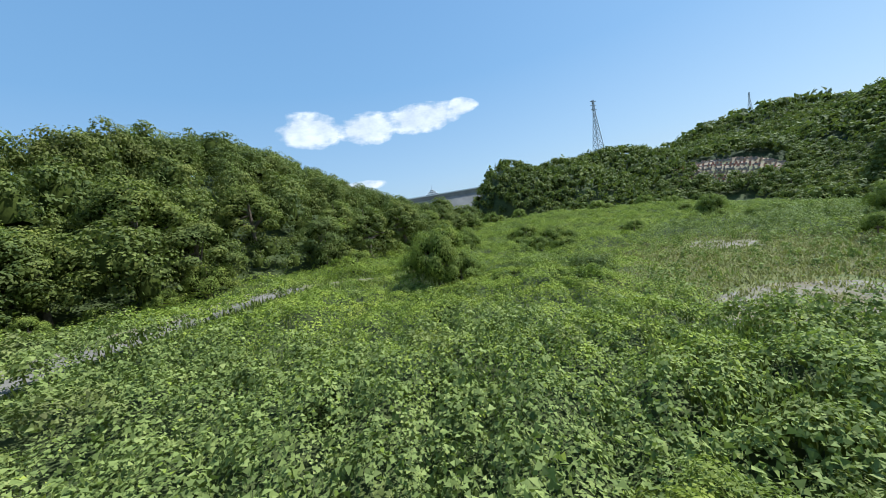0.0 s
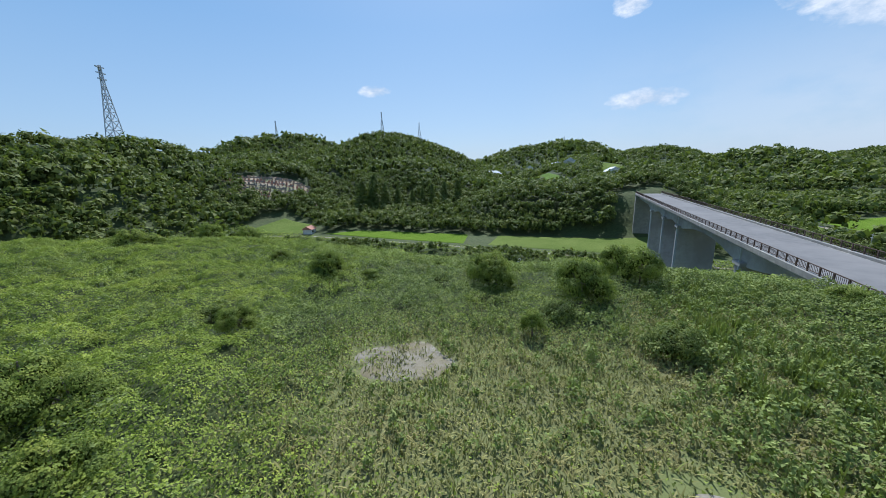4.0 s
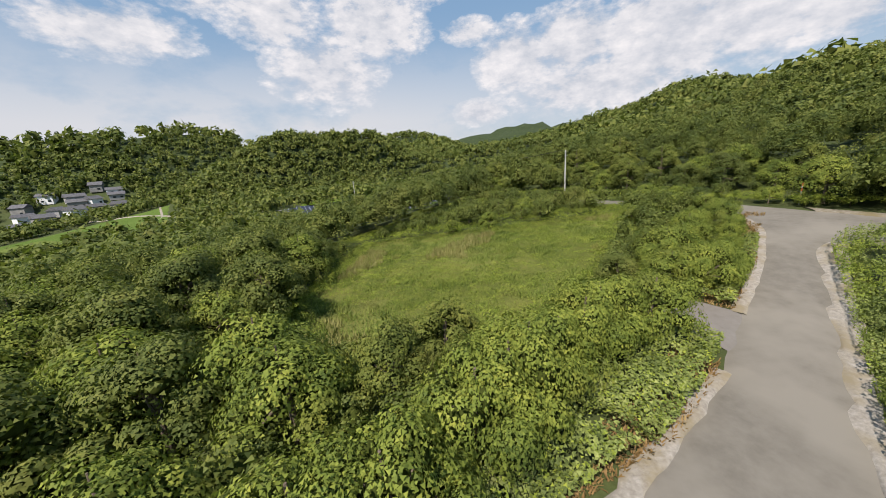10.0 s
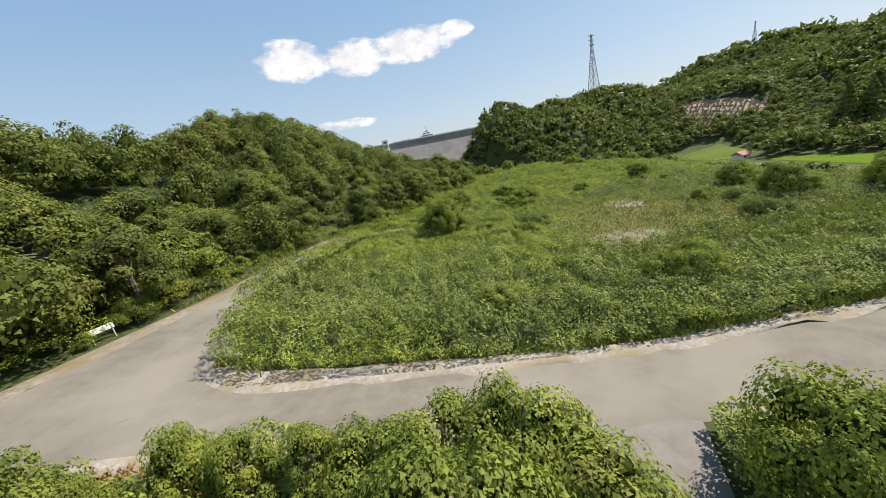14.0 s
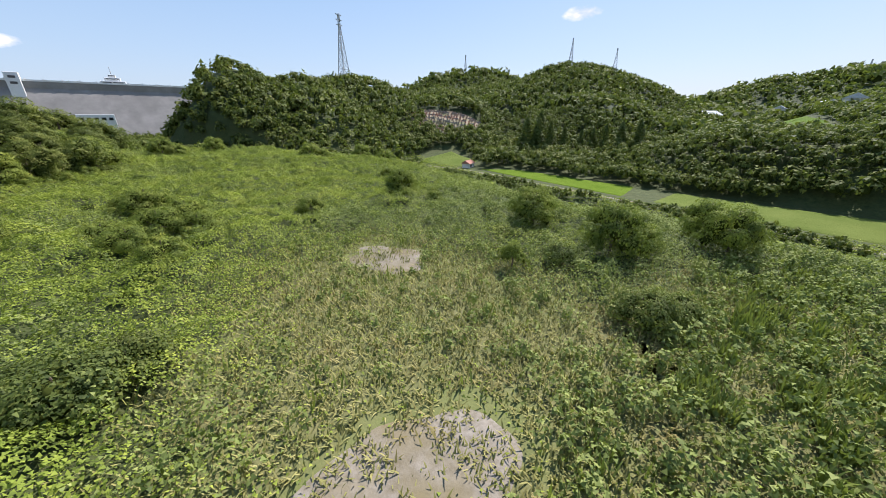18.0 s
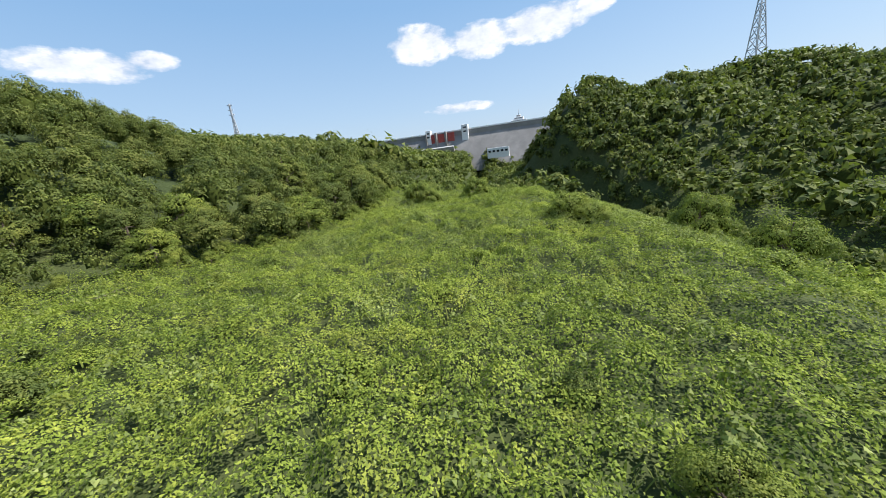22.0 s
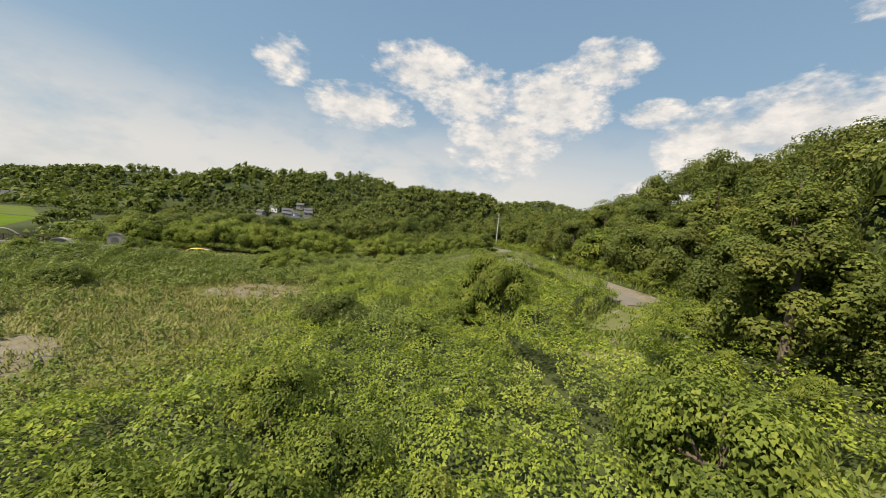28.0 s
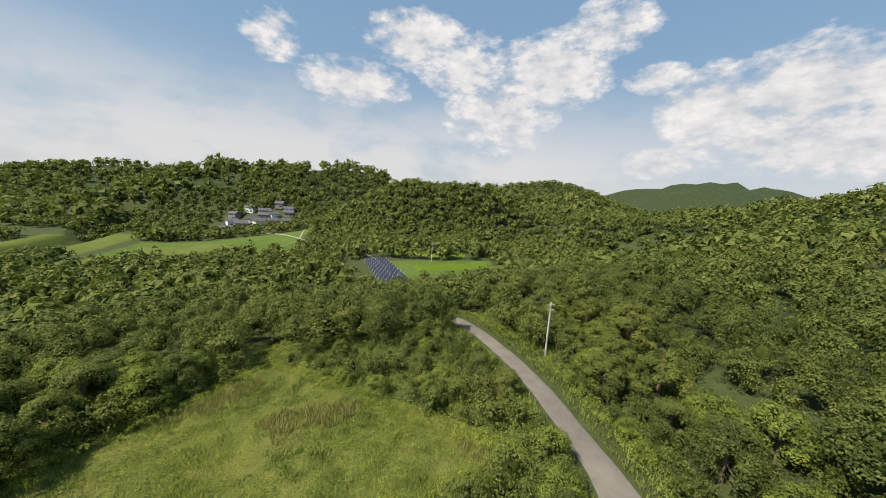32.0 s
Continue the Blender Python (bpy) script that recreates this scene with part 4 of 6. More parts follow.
woods("hill_woods", x[ok], y[ok], np.full(ok.sum(), 4.4) * (0.75 + 0.5 * value_noise(x[ok], y[ok], 30, 9)), middle, "green woods covering the hills", 0.85)
for name, area in (("gorge_woods", (20, 80, 196, 262)), ("valley_side_woods", (-135, 0, -305, -222))):
    x, y = scatter(*area, 5.4)
    ok = ~open_land(x, y)
    woods(name, x[ok], y[ok], 2.9 + 1.4 * value_noise(x[ok], y[ok], 20, 9), middle, "dense green trees on the steep valley side", 0.8)
x, y = scatter(-1300, 1900, -1100, 1000, 15)
d = np.hypot(x - 10, y - 40)
ok = (d >= 470) & (d < 1900)
x, y = x[ok], y[ok]
ok = wooded(x, y) & in_sight(x, y)
woods("far_woods", x[ok], y[ok], np.full(ok.sum(), 8.0) * (0.75 + 0.5 * value_noise(x[ok], y[ok], 60, 9)), plain, "green woods on the far hills", 0.6)

x, y = scatter(140, 236, -60, 236, 4.6)
ok = ~open_land(x, y) & (np.hypot(x - 10, y - 40) >= 150) & ~((x < 206) & (y > -15) & (y < 7))
x, y = x[ok], y[ok]
woods("valley_woods", x, y, 2.4 + 1.6 * value_noise(x, y, 14, 57), [wood_template(s + 100, 150, 16, 0.26) for s in range(4)], "dark green trees between the rice fields and the hills")
# understorey that closes the wood's edge
x, y = scatter(-80, 52, -75, 130, 2.5)
ok = ~open_land(x, y) & (edge_strip(x, y) | slope_strip(x, y) | ((x < along(y, FOREST_EDGE) - 1) & (x > along(y, FOREST_EDGE) - 34) & (RNG.uniform(0, 1, len(x)) < 0.6)))
woods("understorey", x[ok], y[ok], 1.1 + 0.7 * value_noise(x[ok], y[ok], 6, 55), [wood_template(s + 80, 400, 18, 0.108) for s in range(4)], "leafy understorey between the trees")
# low scrub on the river banks and on the slope north of the field
x, y = scatter(40, 142, -42, 155, 2.6)
river_off = x - along(y, RIVER)
ok = (ground(x, y) < -1.5) & (np.abs(river_off) > 7.6) & ~((y > -13) & (y < 5)) & (x < 136 - 0.012 * (y - 60) ** 2 * 0.1) & (value_noise(x, y, 7, 51) > 0.3)
x, y = x[ok], y[ok]
woods("bank_scrub", x, y, 0.75 + 1.1 * value_noise(x, y, 9, 52) * smooth(-2, -14, ground(x, y)), [wood_template(s + 60, 60, 12, 0.44) for s in range(4)], "dark green scrub and creepers on the river banks")
x, y = scatter(-26, 60, 122, 238, 2.6)
ok = (ground(x, y) > -24) & (value_noise(x, y, 9, 53) > 0.12) & (x > along(y, FOREST_EDGE)) & (np.abs(x - along(y, RIVER)) > 8)
woods("slope_scrub", x[ok], y[ok], 0.65 + 0.65 * value_noise(x[ok], y[ok], 9, 54), [wood_template(s + 70, 60, 12, 0.42) for s in range(4)], "low green scrub beyond the field")

x, y = scatter(236, 302, -106, -60, 4.6)
ok = ~in_quad(x, y, [(172, -190), (141, -93), (236, -84), (290, -180)], 2) & (value_noise(x, y, 15, 56) > 0.25)
woods("bamboo_grove", x[ok], y[ok], np.full(ok.sum(), 4.6), [wood_template(s + 90, 110, 14, 0.26) for s in range(3)], "dense grove of tall green bamboo by the bridge road")

# ---- the overgrown field ----


def field_cover(x, y):
    """Kinds of growth at a place: clear share, grass share, dry share, height of the growth."""
    bare = bare_amount(x, y)
    n1, n2 = value_noise(x, y, 9, 31), value_noise(x, y, 3.2, 32)
    dry = np.maximum(smooth(1.5, 0.5, np.hypot((x - 20.5) / 10, (y - 22.5) / 15)), smooth(1.4, 0.4, np.hypot((x - 31) / 10, (y - 13) / 8))) * smooth(0.12, 0.42, n1 * 0.7 + n2 * 0.45)
    humps = np.sqrt(np.abs(2 * value_noise(x, y, 1.9, 34) - 1))
    knobs = np.sqrt(np.abs(2 * value_noise(x, y, 0.75, 30) - 1))
    lumps = 0.08 + 0.7 * value_noise(x, y, 2.6, 33) * (0.4 + 1.1 * value_noise(x, y, 11, 36)) + 1.05 * humps * (0.2 + value_noise(x, y, 5, 35)) + 0.42 * knobs
    ridge = np.interp(x, [-14, 12.6, 27.4, 33.8, 44], [92, 88, 87, 86, 82]) + 5.0 * (value_noise(x, y, 8, 38) - 0.5)
    lumps = lumps + (0.5 * value_noise(x, y, 5, 48) * smooth(ridge - 1.0, ridge + 0.8, y) * smooth(ridge + 9, ridge + 1, y)) * smooth(-14, 0, x) * smooth(44, 38, x)
    kerb = y - np.interp(x, [p[0] for p in NORTH_KERB[::-1]], [p[1] for p in NORTH_KERB[::-1]])
    lumps = lumps + 0.9 * smooth(1.2, 2.6, kerb) * smooth(7.5, 4.0, kerb) * value_noise(x, y, 2.0, 46) * smooth(42, 34, x)
    east = x > np.interp(y, [p[1] for p in PATHLINE], [p[0] for p in PATHLINE])
    lumps = lumps + 1.2 * (0.4 + 0.6 * value_noise(x, y, 1.5, 47)) * near_line(x, y, PATHLINE[1:9], 5.5) * ~near_line(x, y, PATHLINE[1:9], 2.0) * east * smooth(4, 9, y)
    return bare, dry, lumps * (1 - 0.75 * dry) * (1 - bare)


def weedy(x, y):
    """Share of mixed weeds among the kudzu: most in the south and east of the field."""
    part_ = np.maximum(smooth(62, 30, y) * smooth(12, 26, x), smooth(24, 10, y) * 0.8)
    part_ = np.maximum(part_, smooth(16, 9, y) * smooth(8, 14, x) * 1.4)
    return np.clip(part_ * 0.75 + (value_noise(x, y, 6, 39) - 0.45) * 1.3, 0.05, 0.97)


def in_field(x, y):
    north = np.interp(x, [p[0] for p in NORTH_KERB[::-1]], [p[1] for p in NORTH_KERB[::-1]]) + 0.5
    return (y > north) & (x > along(y, FOREST_EDGE) + 0.5) & ~near_line(x, y, PATHLINE[:10], 1.4) & ~((x < -15.5 - 0.37 * y) & (y < 12)) & (x < 78) & ~((np.abs(x - 25.7) < 2.2) & (y < 1.2))


def paved(x, y):
    south = np.interp(x, [p[0] for p in SOUTH_KERB[::-1]], [p[1] for p in SOUTH_KERB[::-1]]) - 0.3
    north = np.interp(x, [p[0] for p in NORTH_KERB[::-1]], [p[1] for p in NORTH_KERB[::-1]]) + 0.5
    got = (x > -15.9) & (y > south) & (y < north)
    got |= near_line(x, y, LANE, 3.0) | near_line(x, y, PATHLINE[:10], 1.4) | near_line(x, y, [(-17, -3.4), (-23, -5)], 3.0) | near_line(x, y, [(-24, -5), (-21.8, 2), (-21.4, 8)], 3.4) | near_line(x, y, [(-25.4, 0), (-22.6, 10), (-20.8, 20), (-18.4, 29)], 1.6)
    got |= (x > 1.4 - 0.15 * (-5 - y)) & (x < 6.8 - 0.4 * (-5 - y)) & (y < -4) & (y > -9.2)
    got |= (x > 35.5) & (x < 46) & (y > -9.6) & (y < 1.8)
    got |= (x > -22.5) & (x < -15.6 - 0.37 * y) & (y > -7) & (y < 9)
    return got | ((np.abs(x - 25.7) < 2.2) & (y > -2) & (y < 0.9))


def creeper(name, x, y, low, high, loose, label, mat=M_KUDZU):
    bare, dry, tall = field_cover(x, y)
    hole = smooth(0.3, 0.16, value_noise(x, y, 0.9, 37)) * 0.92
    keep = RNG.uniform(0, 1, len(x)) > np.maximum(np.maximum(bare * 1.02, dry * 0.93), hole)
    x, y, tall = x[keep], y[keep], tall[keep]
    e = 0.25
    nor = np.stack([(field_cover(x - e, y)[2] - field_cover(x + e, y)[2]) / (2 * e), (field_cover(x, y - e)[2] - field_cover(x, y + e)[2]) / (2 * e), np.ones(len(x))], 1)
    nor = nor * np.array([1.0, 1.0, 1.0]) + RNG.normal(size=(len(x), 3)) * 0.42
    nor /= np.linalg.norm(nor, axis=1)[:, None]
    cen = np.stack([x, y, ground(x, y) + tall + RNG.uniform(-0.14, 0.10, len(x)) * loose], 1)
    v, f = leaf_tris(cen, nor, RNG.uniform(low, high, len(x)), RNG)
    tagged(mesh_object(name, v, f, mat), label, "kudzu", kind="stuff")


x, y = RNG.uniform(-26, 47, 1950000), np.r_[RNG.uniform(-2, 112, 1750000), RNG.uniform(112, 140, 200000)]
ok = in_field(x, y) & ~paved(x, y)
x, y = x[ok], y[ok]
wild = RNG.uniform(0, 1, len(x)) < weedy(x, y)
creeper("kudzu", x[~wild], y[~wild], 0.065, 0.14, 1.3, "dense yellow-green kudzu leaves over the whole field")
creeper("field_weeds", x[wild], y[wild], 0.06, 0.135, 2.4, "mixed grey-green weeds growing in the field", M_WEED)
# upright weeds and small mounds standing out of the cover
x, y = RNG.uniform(-24, 44, 8000), RNG.uniform(0, 108, 8000)
y = np.where(RNG.uniform(0, 1, len(y)) < 0.3, y * 0.15 + 1.0, y)
ok = in_field(x, y) & ~paved(x, y) & (bare_amount(x, y) < 0.2) & (RNG.uniform(0, 1, len(x)) < 0.3 + weedy(x, y))
x, y = x[ok], y[ok]
n = 34
k = np.repeat(np.arange(len(x)), n)
high = RNG.uniform(0.35, 1.0, len(x)) * (0.6 + 0.9 * value_noise(x, y, 7, 45))
wide = RNG.uniform(0.18, 0.5, len(x))
p = RNG.normal(size=(len(k), 3))
p /= np.linalg.norm(p, axis=1)[:, None]
p[:, 2] = np.abs(p[:, 2])
cen = np.stack([x[k] + p[:, 0] * wide[k], y[k] + p[:, 1] * wide[k], ground(x, y)[k] + field_cover(x, y)[2][k] * 0.7 + p[:, 2] * high[k]], 1)
nor = p + RNG.normal(size=p.shape) * 0.4
v, f = leaf_tris(cen, nor / np.linalg.norm(nor, axis=1)[:, None], RNG.uniform(0.08, 0.2, len(k)), RNG)
tagged(mesh_object("tall_weeds", v, f, M_WEED), "upright leafy weeds standing out of the field", "weeds", kind="stuff")
x, y = RNG.uniform(-40, 54, 1200000), RNG.uniform(-60, 125, 1200000)
ok = ~(in_field(x, y) & (x < 47) & (y < 140)) & ~paved(x, y) & ~in_quad(x, y, MEADOW, -1.0) & ~((x > 44) & (y > -9) & (y < 1.5)) & (x > along(y, FOREST_EDGE) - 3.5) & (x < 52)
x, y = x[ok], y[ok]
creeper("undergrowth", x, y, 0.075, 0.165, 2.0, "creepers and weeds along the road and the wood's edge")
x, y = RNG.uniform(-26, 43, 110000), RNG.uniform(-13, -4, 110000)
ok = ~paved(x, y)
creeper("verge_growth", x[ok], y[ok], 0.08, 0.2, 1.6, "low weeds and dry grass along the road's verge", M_WEED)
x, y = RNG.uniform(42, 138, 130000), RNG.uniform(-62, 200, 130000)
ok = (np.abs(x - along(y, RIVER)) > 6.5) & ~((y > -10) & (y < 2)) & (ground(x, y) < -0.5) & (x < 137)
creeper("bank_growth", x[ok], y[ok], 0.3, 0.6, 2.0, "creepers and weeds on the river banks")


def blades(name, x, y, z, high, mat, label, spread=0.25, wide=0.035):
    n = len(x)
    a = RNG.uniform(0, 2 * math.pi, n)
    lean = RNG.uniform(0.05, 1.0, n) * spread
    root = np.stack([x, y, z], 1)
    side = np.stack([np.cos(a), np.sin(a), 0 * a], 1) * wide * (0.6 + high[:, None])
    tip = root + np.stack([np.sin(a) * lean, -np.cos(a) * lean, high], 1)
    mid = root * 0.45 + tip * 0.55 + np.stack([0 * a, 0 * a, high * 0.12], 1)
    v = np.stack([root - side, root + side, mid + side * 0.7, mid - side * 0.7, tip], 1).reshape(-1, 3)
    k = np.arange(n)[:, None] * 5
    f = np.concatenate([k + np.array([[0, 1, 2]]), k + np.array([[0, 2, 3]]), k + np.array([[3, 2, 4]])])
    tagged(mesh_object(name, v, f, mat), label, "grass", kind="stuff")


# dry grass round the bare patches and thin tufts on them
x, y = RNG.uniform(2, 44, 190000), RNG.uniform(2, 50, 190000)
bare, dry, tall = field_cover(x, y)
tuft = value_noise(x, y, 0.7, 41) > 0.48
ok = in_field(x, y) & (RNG.uniform(0, 1, len(x)) < np.maximum(dry * 0.8 * (bare < 0.3), np.where(tuft, bare * 0.8, bare * 0.16)))
blades("dry_grass", x[ok], y[ok], ground(x[ok], y[ok]) + 0.05, RNG.uniform(0.08, 0.3, ok.sum()), M_DRY, "dry yellowish grass round the bare earth", 0.4, 0.04)
# tall grass standing out of the kudzu
x, y = RNG.uniform(-26, 50, 45000), RNG.uniform(-2, 110, 45000)
bare, dry, tall = field_cover(x, y)
ok = in_field(x, y) & (value_noise(x, y, 1.4, 42) * 0.6 + value_noise(x, y, 12, 43) * 0.5 > 0.72) & (bare < 0.3)
blades("tall_grass", x[ok], y[ok], ground(x[ok], y[ok]) + tall[ok] * 0.4, RNG.uniform(0.35, 0.8, ok.sum()), M_GRASS, "tall green grass growing through the kudzu", 0.45)
# meadow south of the road
u, v = np.meshgrid(np.linspace(-0.08, 1.08, 60), np.linspace(-0.08, 1.08, 60))
mc = np.array(MEADOW, float)
mx = mc[0, 0] * (1 - u) * (1 - v) + mc[1, 0] * u * (1 - v) + mc[2, 0] * u * v + mc[3, 0] * (1 - u) * v
my = mc[0, 1] * (1 - u) * (1 - v) + mc[1, 1] * u * (1 - v) + mc[2, 1] * u * v + mc[3, 1] * (1 - u) * v
i = np.arange(3600).reshape(60, 60)
f = np.stack([i[:-1, :-1], i[:-1, 1:], i[1:, 1:], i[1:, :-1]], -1).reshape(-1, 4)
tagged(mesh_object("meadow", np.stack([mx, my, ground(mx, my) + 0.08 + 0.2 * value_noise(mx, my, 2.5, 61)], -1).reshape(-1, 3), f, field_material("meadow_turf", (0.1, 0.12, 0.028), (0.215, 0.21, 0.06)), smooth_shade=True), "rough yellowish meadow turf", "meadow", kind="structure")
x, y = RNG.uniform(-24, 29, 170000), RNG.uniform(-53, -10, 170000)
ok = in_quad(x, y, MEADOW, 3.0)
x, y = x[ok], y[ok]
short = 0.12 + 0.4 * value_noise(x, y, 4.0, 62) * value_noise(x, y, 1.2, 63)
blades("meadow_grass", x, y, ground(x, y) + 0.1, short * RNG.uniform(0.7, 1.6, len(x)), M_TURF, "yellowish green meadow grass behind the gate", 0.3, 0.04)

x, y = RNG.uniform(-24, 29, 190000), RNG.uniform(-53, -10, 190000)
ok = in_quad(x, y, MEADOW, 3.0)
x, y = x[ok], y[ok]
patchy = value_noise(x, y, 6.0, 64) + 0.5 * value_noise(x, y, 1.3, 65)
ok = RNG.uniform(0, 1, len(x)) < 0.25 + 0.75 * smooth(0.5, 0.8, patchy)
x, y, patchy = x[ok], y[ok], patchy[ok]
rise = 0.08 + 1.5 * value_noise(x, y, 3.0, 66) * value_noise(x, y, 0.8, 67) * smooth(0.4, 0.9, patchy)
nor = RNG.normal(size=(len(x), 3)) * 0.5 + np.array([0, 0, 1.0])
nor /= np.linalg.norm(nor, axis=1)[:, None]
cen = np.stack([x, y, ground(x, y) + 0.22 + rise * RNG.uniform(0.5, 1.0, len(x))], 1)
leafy = RNG.uniform(0, 1, len(x)) < smooth(0.5, 0.8, patchy)
for name, mat, m, label in (("meadow_weeds", M_KUDZU, leafy, "patches of leafy green weeds in the meadow"), ("meadow_turf", M_TURF, ~leafy, "rough yellowish turf of the meadow")):
    v, f = leaf_tris(cen[m], nor[m], RNG.uniform(0.05, 0.12, m.sum()), RNG)
    tagged(mesh_object(name, v, f, mat), label, "weeds", kind="stuff")
x, y = RNG.uniform(-24, 28, 110000), RNG.uniform(-52, -12, 110000)
ok = in_quad(x, y, MEADOW, 0.0) & (value_noise(x, y, 7.0, 68) + 0.35 * value_noise(x, y, 1.5, 69) > 0.92)
blades("meadow_straw", x[ok], y[ok], ground(x[ok], y[ok]) + 0.15, RNG.uniform(0.3, 0.8, ok.sum()), M_DRY, "pale seeding grass standing in the meadow", 0.35, 0.03)
# single shrubs in the field
FIELD_SHRUBS = [
    (1, -2.3, 28.4, 1.55, 1.2), (0, -1.2, 27.0, 1.15, 1.1), (0, -3.6, 29.6, 1.2, 1.15), (0, -3.0, 27.2, 1.1, 1.3), (0, -0.8, 28.9, 1.0, 0.8),
    (1, 32.2, 45.6, 1.2, 1.15), (0, 33.0, 46.4, 1.0, 1.1), (1, 35.8, 29.6, 1.2, 1.05), (0, 36.9, 30.6, 1.1, 1.0), (0, 35.0, 22.4, 1.2, 1.0), (0, 36.6, 21.6, 1.0, 0.8), (0, 41.5, 17.5, 1.1, 1.0), (0, 42.6, 19.2, 1.0, 1.1),
    (1, 28.4, 25.4, 0.62, 1.15), (2, 31.8, 23.9, 1.0, 0.9), (2, 28.8, 17.6, 1.1, 0.9), (2, 30.4, 16.8, 1.0, 0.8), (2, 26.0, 61.0, 0.7, 0.9),
    (0, 12.4, 46.6, 1.1, 0.85), (0, 10.8, 45.2, 1.1, 0.8), (0, 13.2, 44.2, 0.95, 0.8), (0, 8.9, 43.4, 0.95, 0.75), (0, 7.4, 45.6, 0.9, 0.75), (0, 9.8, 52.6, 1.15, 0.85), (0, 8.6, 53.8, 0.95, 0.8), (0, 10.8, 39.0, 0.9, 0.8),
    (1, -0.2, 58.6, 1.0, 0.95), (1, 1.9, 73.0, 0.9, 0.9), (0, 0.2, 47.0, 1.25, 0.95), (0, -0.9, 45.2, 1.1, 1.0), (0, 1.0, 48.8, 0.95, 0.85), (2, 8.2, 27.0, 1.3, 0.9), (2, 9.6, 27.8, 1.1, 0.9), (2, 6.6, 28.4, 1.0, 0.8), (2, 3.6, 31.4, 1.1, 0.7), (2, 11.1, 56.0, 1.2, 0.9), (2, 8.8, 55.0, 1.0, 0.9),
    (0, 22.0, 45.0, 0.75, 0.9), (0, 34.9, 42.6, 0.6, 0.8), (0, 37.6, 57.8, 0.7, 0.8), (0, 20.4, 108.0, 1.3, 0.9), (0, 11.0, 105.0, 1.4, 0.9), (0, 13.4, 104.0, 1.1, 0.8), (0, 34.8, 85.0, 1.2, 0.8), (0, 36.6, 84.2, 1.0, 0.7), (0, 44.5, 82.0, 1.2, 1.0), (0, 47.0, 76.0, 1.1, 0.9),
    (0, 8.0, -8.7, 1.3, 1.15), (1, 10.2, -10.2, 1.5, 1.0), (0, 8.6, -11.2, 1.3, 1.0), (0, -0.4, -7.6, 1.25, 1.1), (0, -2.4, -10.6, 1.5, 1.05),
    (0, 0.6, 4.4, 0.9, 0.9), (0, 1.8, 5.2, 0.8, 0.9), (0, 13.8, 5.2, 1.0, 1.0), (0, 12.4, 6.4, 0.9, 0.9), (0, 15.4, 7.4, 1.0, 0.9), (2, 9.5, 4.4, 1.0, 1.0), (2, -3.5, 1.9, 0.9, 1.2), (0, 31.3, 2.0, 0.8, 1.15), (0, 32.8, 2.6, 0.6, 0.9), (0, 36.8, 3.6, 0.7, 0.8), (0, 39.5, 4.4, 0.8, 0.9), (2, -7.0, 3.0, 1.0, 0.9),
]
for k, x, y, s, tall in FIELD_SHRUBS:
    big = k == 1 and s >= 1.15 and y > 0
    plant(TREES[2] if big else SHRUBS[k], x, y, s * 0.5 if big else s, (x * 37 + y * 91) % 360, 0.1, "shrubs in the field", tall * (1.15 if y > 15 else 1.0))
low = np.random.default_rng(77)
for k in range(95):
    x, y = low.uniform(-18, 42), low.uniform(4, 108)
    if in_field(np.array([x]), np.array([y]))[0] and field_cover(np.array([x]), np.array([y]))[1][0] < 0.3:
        plant(SHRUBS[2], x, y, low.uniform(0.35, 0.75), low.uniform(0, 360), 0.1, "low bushes in the field", low.uniform(0.7, 1.3))
# hedge of shrubs along the road's south side
for row, off in ((0, 0.0), (1, -2.6)):
    for x in np.arange(-17.5, 1.2, 2.1):
        plant(SHRUBS[int(RNG.integers(0, 2))], x + row, -7.3 + off - 0.16 * max(0.0, -8 - x) + RNG.uniform(-0.5, 0.5), RNG.uniform(1.0, 1.25), RNG.uniform(0, 360), 0.2, "shrubs along the road", RNG.uniform(0.85, 1.05) * (1.25 if x < -7 else 1.0))
for x, y, size in ((-19.6, -11.0, 0.7), (-16.8, -10.2, 0.58), (-22.6, -14.2, 0.8), (-25.0, -19.0, 0.8), (1.2, -9.4, 0.8), (-2.0, -11.2, 0.62)):
    plant(TREES[2], x, y, size, x * 40 % 360, 0.2, "small trees by the road")
for x in np.arange(8.6, 40.0, 2.2):
    plant(SHRUBS[int(RNG.integers(0, 2))], x, -10.8 + RNG.uniform(-0.6, 0.6), RNG.uniform(1.25, 1.6), RNG.uniform(0, 360), 0.2, "shrubs along the road", RNG.uniform(0.9, 1.15))
for y in np.arange(-30, 125, 3.4):
    x = float(along(y, FOREST_EDGE)) + RNG.uniform(-1.6, 0.4)
    if not open_land(np.array([x - 0.6]), np.array([y]))[0] or y > 46:
        plant(SHRUBS[int(RNG.integers(0, 3))], x - 0.5, y, RNG.uniform(0.6, 1.1), RNG.uniform(0, 360), 0.2, "shrubs at the wood's edge")

# ---- bridge ----


